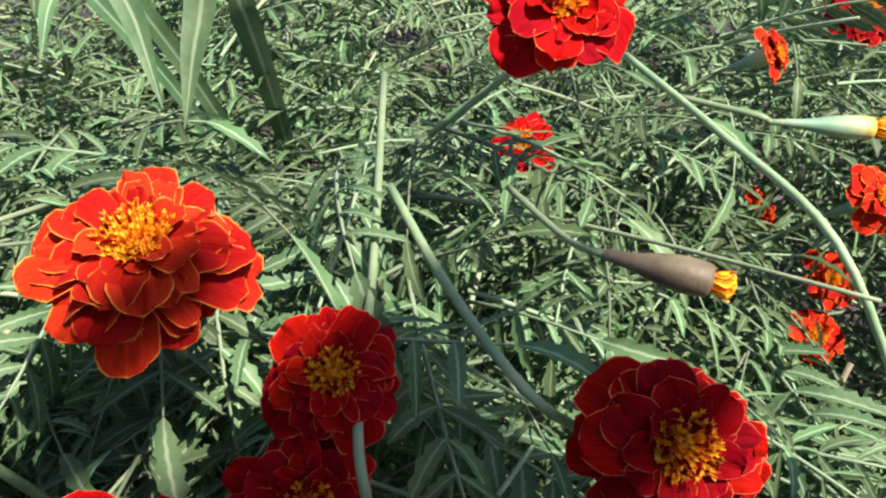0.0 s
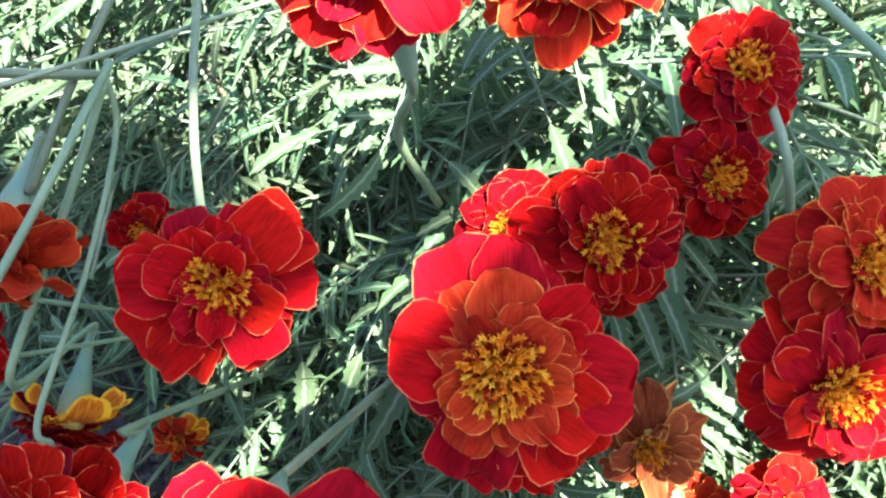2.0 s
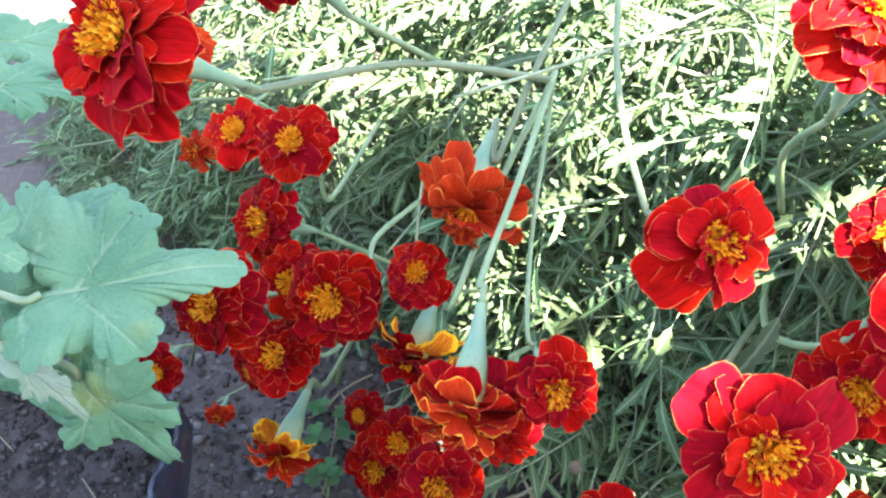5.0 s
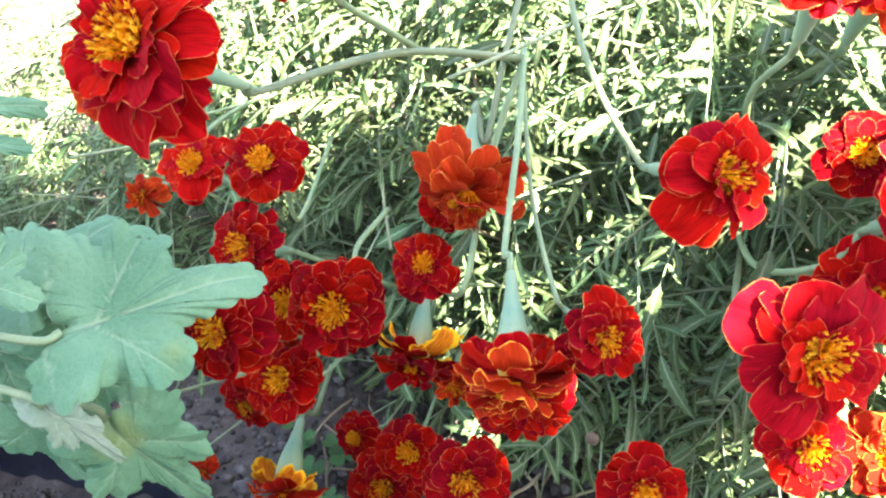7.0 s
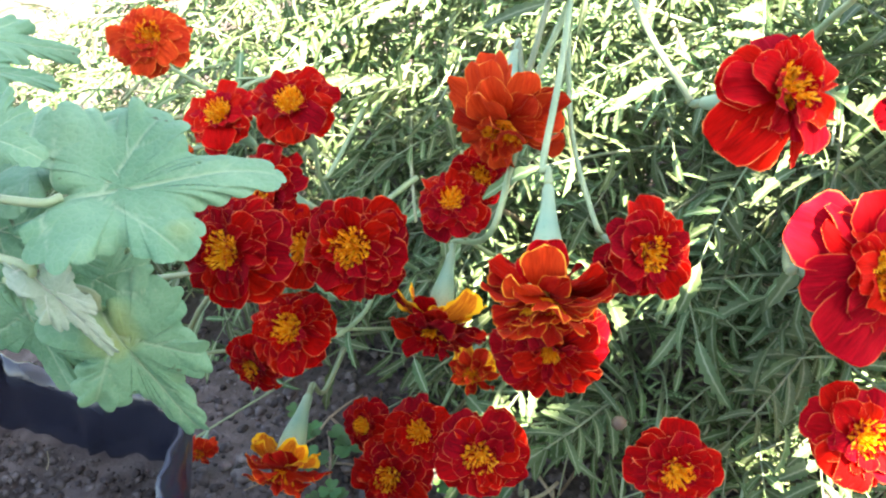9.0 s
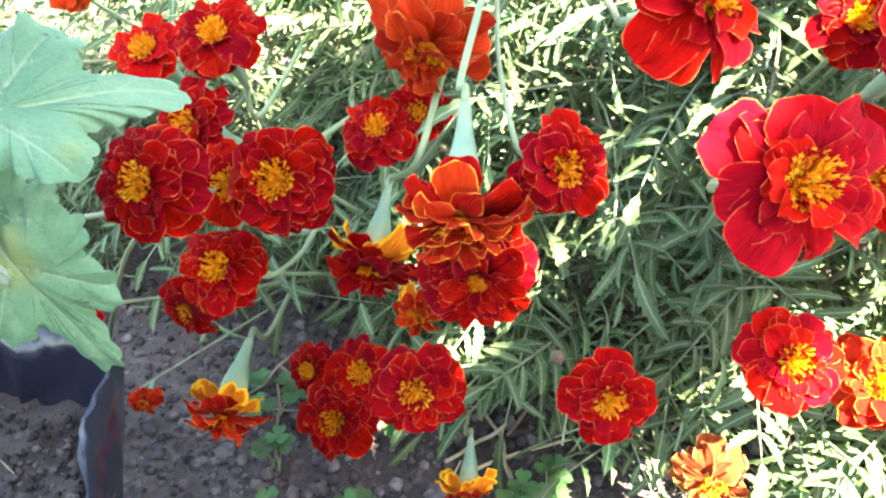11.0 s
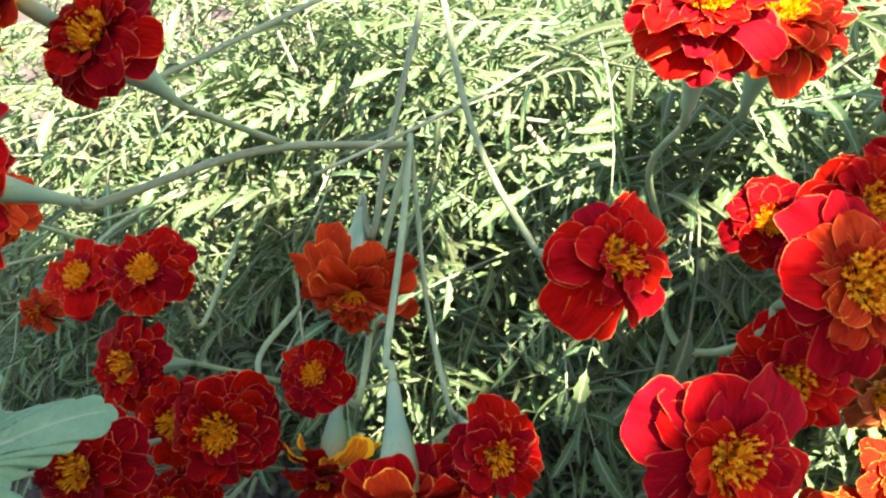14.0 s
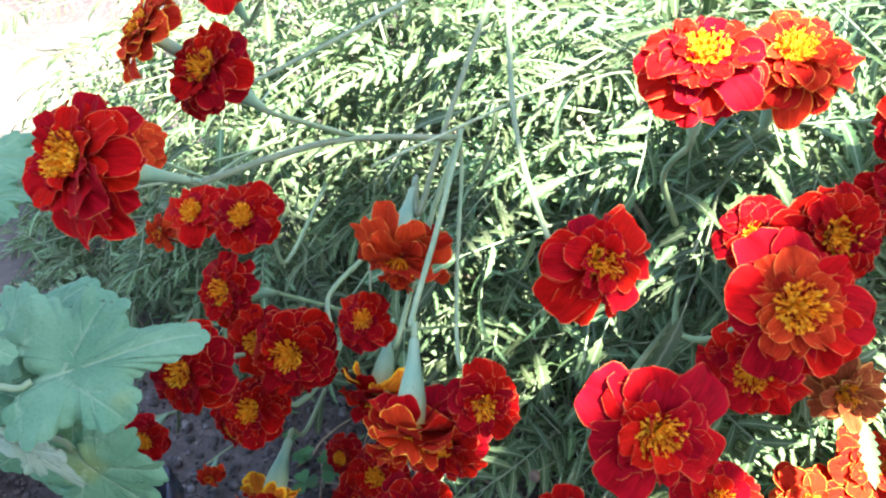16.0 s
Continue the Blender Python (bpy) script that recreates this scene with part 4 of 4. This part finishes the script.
def bag_loop(grow, n=120):
    """Points round the bag: four sides with tight round corners, set in or out by grow metres."""
    c = sum((Vector(q) for q in BAG_CORNERS), Vector((0, 0))) / 4
    pts = []
    for i in range(4):
        p, a, b = Vector(BAG_CORNERS[i]), Vector(BAG_CORNERS[i - 1]), Vector(BAG_CORNERS[(i + 1) % 4])
        u, w = (a - p).normalized() * 0.007, (b - p).normalized() * 0.007
        for k in range(5):
            t = k / 4
            pts.append((p + u) * (1 - t) ** 2 + p * (2 * t * (1 - t)) + (p + w) * t * t)
    total = [0.0]
    for i in range(len(pts)):
        total.append(total[-1] + (pts[(i + 1) % len(pts)] - pts[i]).length)
    out = []
    for k in range(n):
        s = total[-1] * k / n
        i = max(j for j in range(len(pts)) if total[j] <= s)
        q = pts[i].lerp(pts[(i + 1) % len(pts)], (s - total[i]) / max(1e-9, total[i + 1] - total[i]))
        out.append(q + (q - c).normalized() * grow)
    return c, out


def make_pot():
    """A black plastic growing bag, creased, open at the top."""
    thing = new("nursery_bag")
    tagged(thing, "creased black plastic nursery bag half filled with dark soil", "plant pot")
    rows = [(0.0, -0.062), (0.02, -0.056), (0.05, -0.042), (0.08, -0.028), (0.11, -0.016), (0.14, -0.007), (0.165, -0.001), (0.19, 0.0),
            (0.191, -0.002), (0.165, -0.003), (0.14, -0.009), (0.12, -0.018)]
    n, verts = 120, []
    for z, grow in rows:
        c, loop = bag_loop(grow, n)
        for k, q in enumerate(loop):
            w = Vector((q.x * 42, q.y * 42, z * 9))
            d = (q - c).normalized()
            q = q + d * ((0.007 * noise.noise(w) + 0.009 * abs(noise.noise(w * 2.1)) + 0.004 * abs(noise.noise(w * 4.7)) - 0.003) * (z > 0.01))
            up = 0.010 * noise.noise(Vector((q.x * 22, q.y * 22, 5))) if z > 0.15 else 0.0
            verts.append((q.x, q.y, z + up))
    put("film", mesh_of("film", verts, grid_faces(len(rows), n, True), BAG), thing)
    c, loop = bag_loop(-0.008, n)
    verts, rings = [(c.x, c.y, 0.138)], 14
    for i in range(1, rings + 1):
        for q in loop:
            p = c.lerp(q, i / rings)
            v = Vector((p.x, p.y, 0))
            verts.append((p.x, p.y, 0.136 + 0.006 * noise.noise(v * 30) + 0.004 * noise.noise(v * 80)))
    faces = [(0, 1 + k, 1 + (k + 1) % n) for k in range(n)]
    for i in range(rings - 1):
        for k in range(n):
            a, b = 1 + i * n + k, 1 + i * n + (k + 1) % n
            faces.append((a, a + n, b + n, b))
    put("soil", mesh_of("soil", verts, faces, POT_SOIL), thing, None, "dark crumbly potting soil")


def in_bag(x, y, margin):
    c, loop = bag_loop(margin, 40)
    odd = False
    for i in range(40):
        a, b = loop[i], loop[i - 1]
        if (a.y > y) != (b.y > y) and x < (b.x - a.x) * (y - a.y) / (b.y - a.y) + a.x:
            odd = not odd
    return odd


BAG_CORNERS = ((-0.458, 0.041), (-0.67, 0.066), (-0.64, -0.17), (-0.39, -0.14))
make_pot()


# ---- small things on the soil ----
def clod_data(seed, size, fine=1):
    r = random.Random(seed)
    bm = bmesh.new()
    bmesh.ops.create_icosphere(bm, subdivisions=fine, radius=1)
    out = []
    for v in bm.verts:
        k = 1 + 0.55 * noise.noise(v.co * 1.3 + Vector((seed, 0, 0))) + 0.36 * noise.noise(v.co * 3.1 + Vector((seed, 5, 0)))
        out.append((v.co.x * k * 1.1, v.co.y * k, v.co.z * k * 0.72))
    faces = [tuple(v.index for v in f.verts) for f in bm.faces]
    bm.free()
    return np.array(out) * size, faces


def on_soil(x, y):
    return wobble(x, y)


def make_clods():
    r = random.Random(12)
    kinds = [clod_data(i, 1.0) for i in range(7)]
    for name, count, label in (("soil_crumbs", 7500, "loose grey soil crumbs and grit"), ("potting_crumbs", 7000, "dark crumbs of potting soil in the bag")):
        pot = name == "potting_crumbs"
        verts, faces, k = [], [], 0
        for i in range(count):
            x, y = (r.uniform(-0.68, -0.38), r.uniform(-0.17, 0.07)) if pot else (r.uniform(-0.75, 0.0), r.uniform(-0.14, 0.28))
            if pot and not in_bag(x, y, -0.018) or not pot and in_bag(x, y, 0.008):
                continue
            s = (0.0011 + 0.0045 * r.random() ** 3.5) * (0.55 if pot else 1)
            v, f = r.choice(kinds)
            m = np.array(Matrix.Rotation(r.uniform(0, 6.28), 3, "Z")) * s
            z = 0.138 if pot else on_soil(x, y)
            verts.append(v @ m.T + np.array([x, y, z + 0.35 * s]))
            faces += [tuple(j + k for j in q) for q in f]
            k += len(v)
        ob = put(name, mesh_of(name, np.concatenate(verts), faces, POT_CRUMB if pot else CLOD, None, True))
        tagged(ob, label, "soil", kind="stuff")
    for i in range(130):
        x, y = r.uniform(-0.50, -0.18), r.uniform(-0.07, 0.19)
        if in_bag(x, y, 0.015):
            continue
        s = 0.0025 + 0.0055 * r.random() ** 3
        v, f = clod_data(20 + i, s, 2)
        ob = put("soil_clod", mesh_of("soil_clod", v, f, CLOD, None, True), None, Matrix.Translation((x, y, on_soil(x, y) + 0.4 * s)) @ Matrix.Rotation(r.uniform(0, 6), 4, "Z"))
        tagged(ob, "dry grey clod of earth lying on the soil", "clod", "clods on the soil")


make_clods()


def make_clover(x, y, seed, size=0.011):
    r = random.Random(seed)
    thing = new("clover")
    z = on_soil(x, y)
    thing.location = (x, y, z)
    tagged(thing, "small green three-leaved clover growing on the soil", "weed", "clover on the soil")
    for k in range(r.randint(2, 4)):
        a = r.uniform(0, 6.28)
        head = Vector((math.cos(a) * size * r.uniform(0.6, 1.6), math.sin(a) * size * r.uniform(0.6, 1.6), r.uniform(0.012, 0.03)))
        line = smooth_path([Vector((0, 0, -0.003)), head * 0.5 + Vector((0, 0, 0.004)), head], 4)
        v, f = tube(line, [0.0006] * len(line), 5)
        put("stalk", mesh_of("stalk", v, f, STEM), thing)
        for j in range(3):
            b = a + 2.094 * j
            verts = []
            us, vs = (0.0, 0.3, 0.6, 0.85, 1.0), (-1, -0.5, 0, 0.5, 1)
            for u in us:
                for w in vs:
                    half = size * 0.55 * math.sin(math.pi * (0.04 + 0.72 * u))
                    p = Vector((size * u * (1 - 0.12 * w * w * u - 0.16 * u ** 5 * math.exp(-(w / 0.3) ** 2)), w * half, 0.25 * abs(w) * half + 0.10 * size * u))
                    verts.append(head + Matrix.Rotation(b, 3, "Z") @ p)
            put("leaflet", mesh_of("leaflet", verts, grid_faces(5, 5), CLOVER), thing)
    return thing


rr = random.Random(77)
for i in range(38):
    x = rr.uniform(-0.47, 0.05)
    y = rr.uniform(-0.05, 0.17) if x < -0.25 else rr.uniform(-0.04, 0.1)
    if in_bag(x, y, 0.02):
        continue
    make_clover(x, y, 200 + i, rr.uniform(0.008, 0.013))


def make_twig(x, y, seed):
    r = random.Random(seed)
    a, ln = r.uniform(0, 3.14), r.uniform(0.03, 0.11)
    pts = []
    for k in range(5):
        s = (k / 4 - 0.5) * ln
        px, py = x + math.cos(a) * s + r.uniform(-0.003, 0.003), y + math.sin(a) * s + r.uniform(-0.003, 0.003)
        pts.append((px, py, on_soil(px, py) + 0.002 + 0.003 * r.random()))
    line = smooth_path(pts, 4)
    w = r.uniform(0.0005, 0.0016)
    v, f = tube(line, [w] * len(line), 5)
    ob = put("dry_twig", mesh_of("dry_twig", v, f, DRY))
    tagged(ob, "thin dry straw-coloured twig lying on the soil", "twig", "dry twigs on the soil")


for i in range(70):
    x, y = (rr.uniform(-0.46, -0.1), rr.uniform(-0.05, 0.2)) if i < 36 else (rr.uniform(-1.0, -0.5), rr.uniform(0.18, 0.7))
    if not in_bag(x, y, 0.05):
        make_twig(x, y, 400 + i)


def make_straw(x, y, seed):
    r = random.Random(seed)
    a, ln = r.uniform(0, 3.14), r.uniform(0.012, 0.045)
    pts = [(x + math.cos(a) * k * ln + r.uniform(-0.002, 0.002), y + math.sin(a) * k * ln + r.uniform(-0.002, 0.002), 0.1415 + 0.003 * r.random()) for k in (-0.5, 0, 0.5)]
    line = smooth_path(pts, 4)
    v, f = tube(line, [r.uniform(0.0003, 0.0006)] * len(line), 5)
    ob = put("dry_straw", mesh_of("dry_straw", v, f, WOODY))
    tagged(ob, "short dull brown dry straw lying on the potting soil", "straw", "dry straws in the plant pot")


for i in range(36):
    x, y = rr.uniform(-0.66, -0.40), rr.uniform(-0.16, 0.05)
    if in_bag(x, y, -0.028):
        make_straw(x, y, 900 + i)
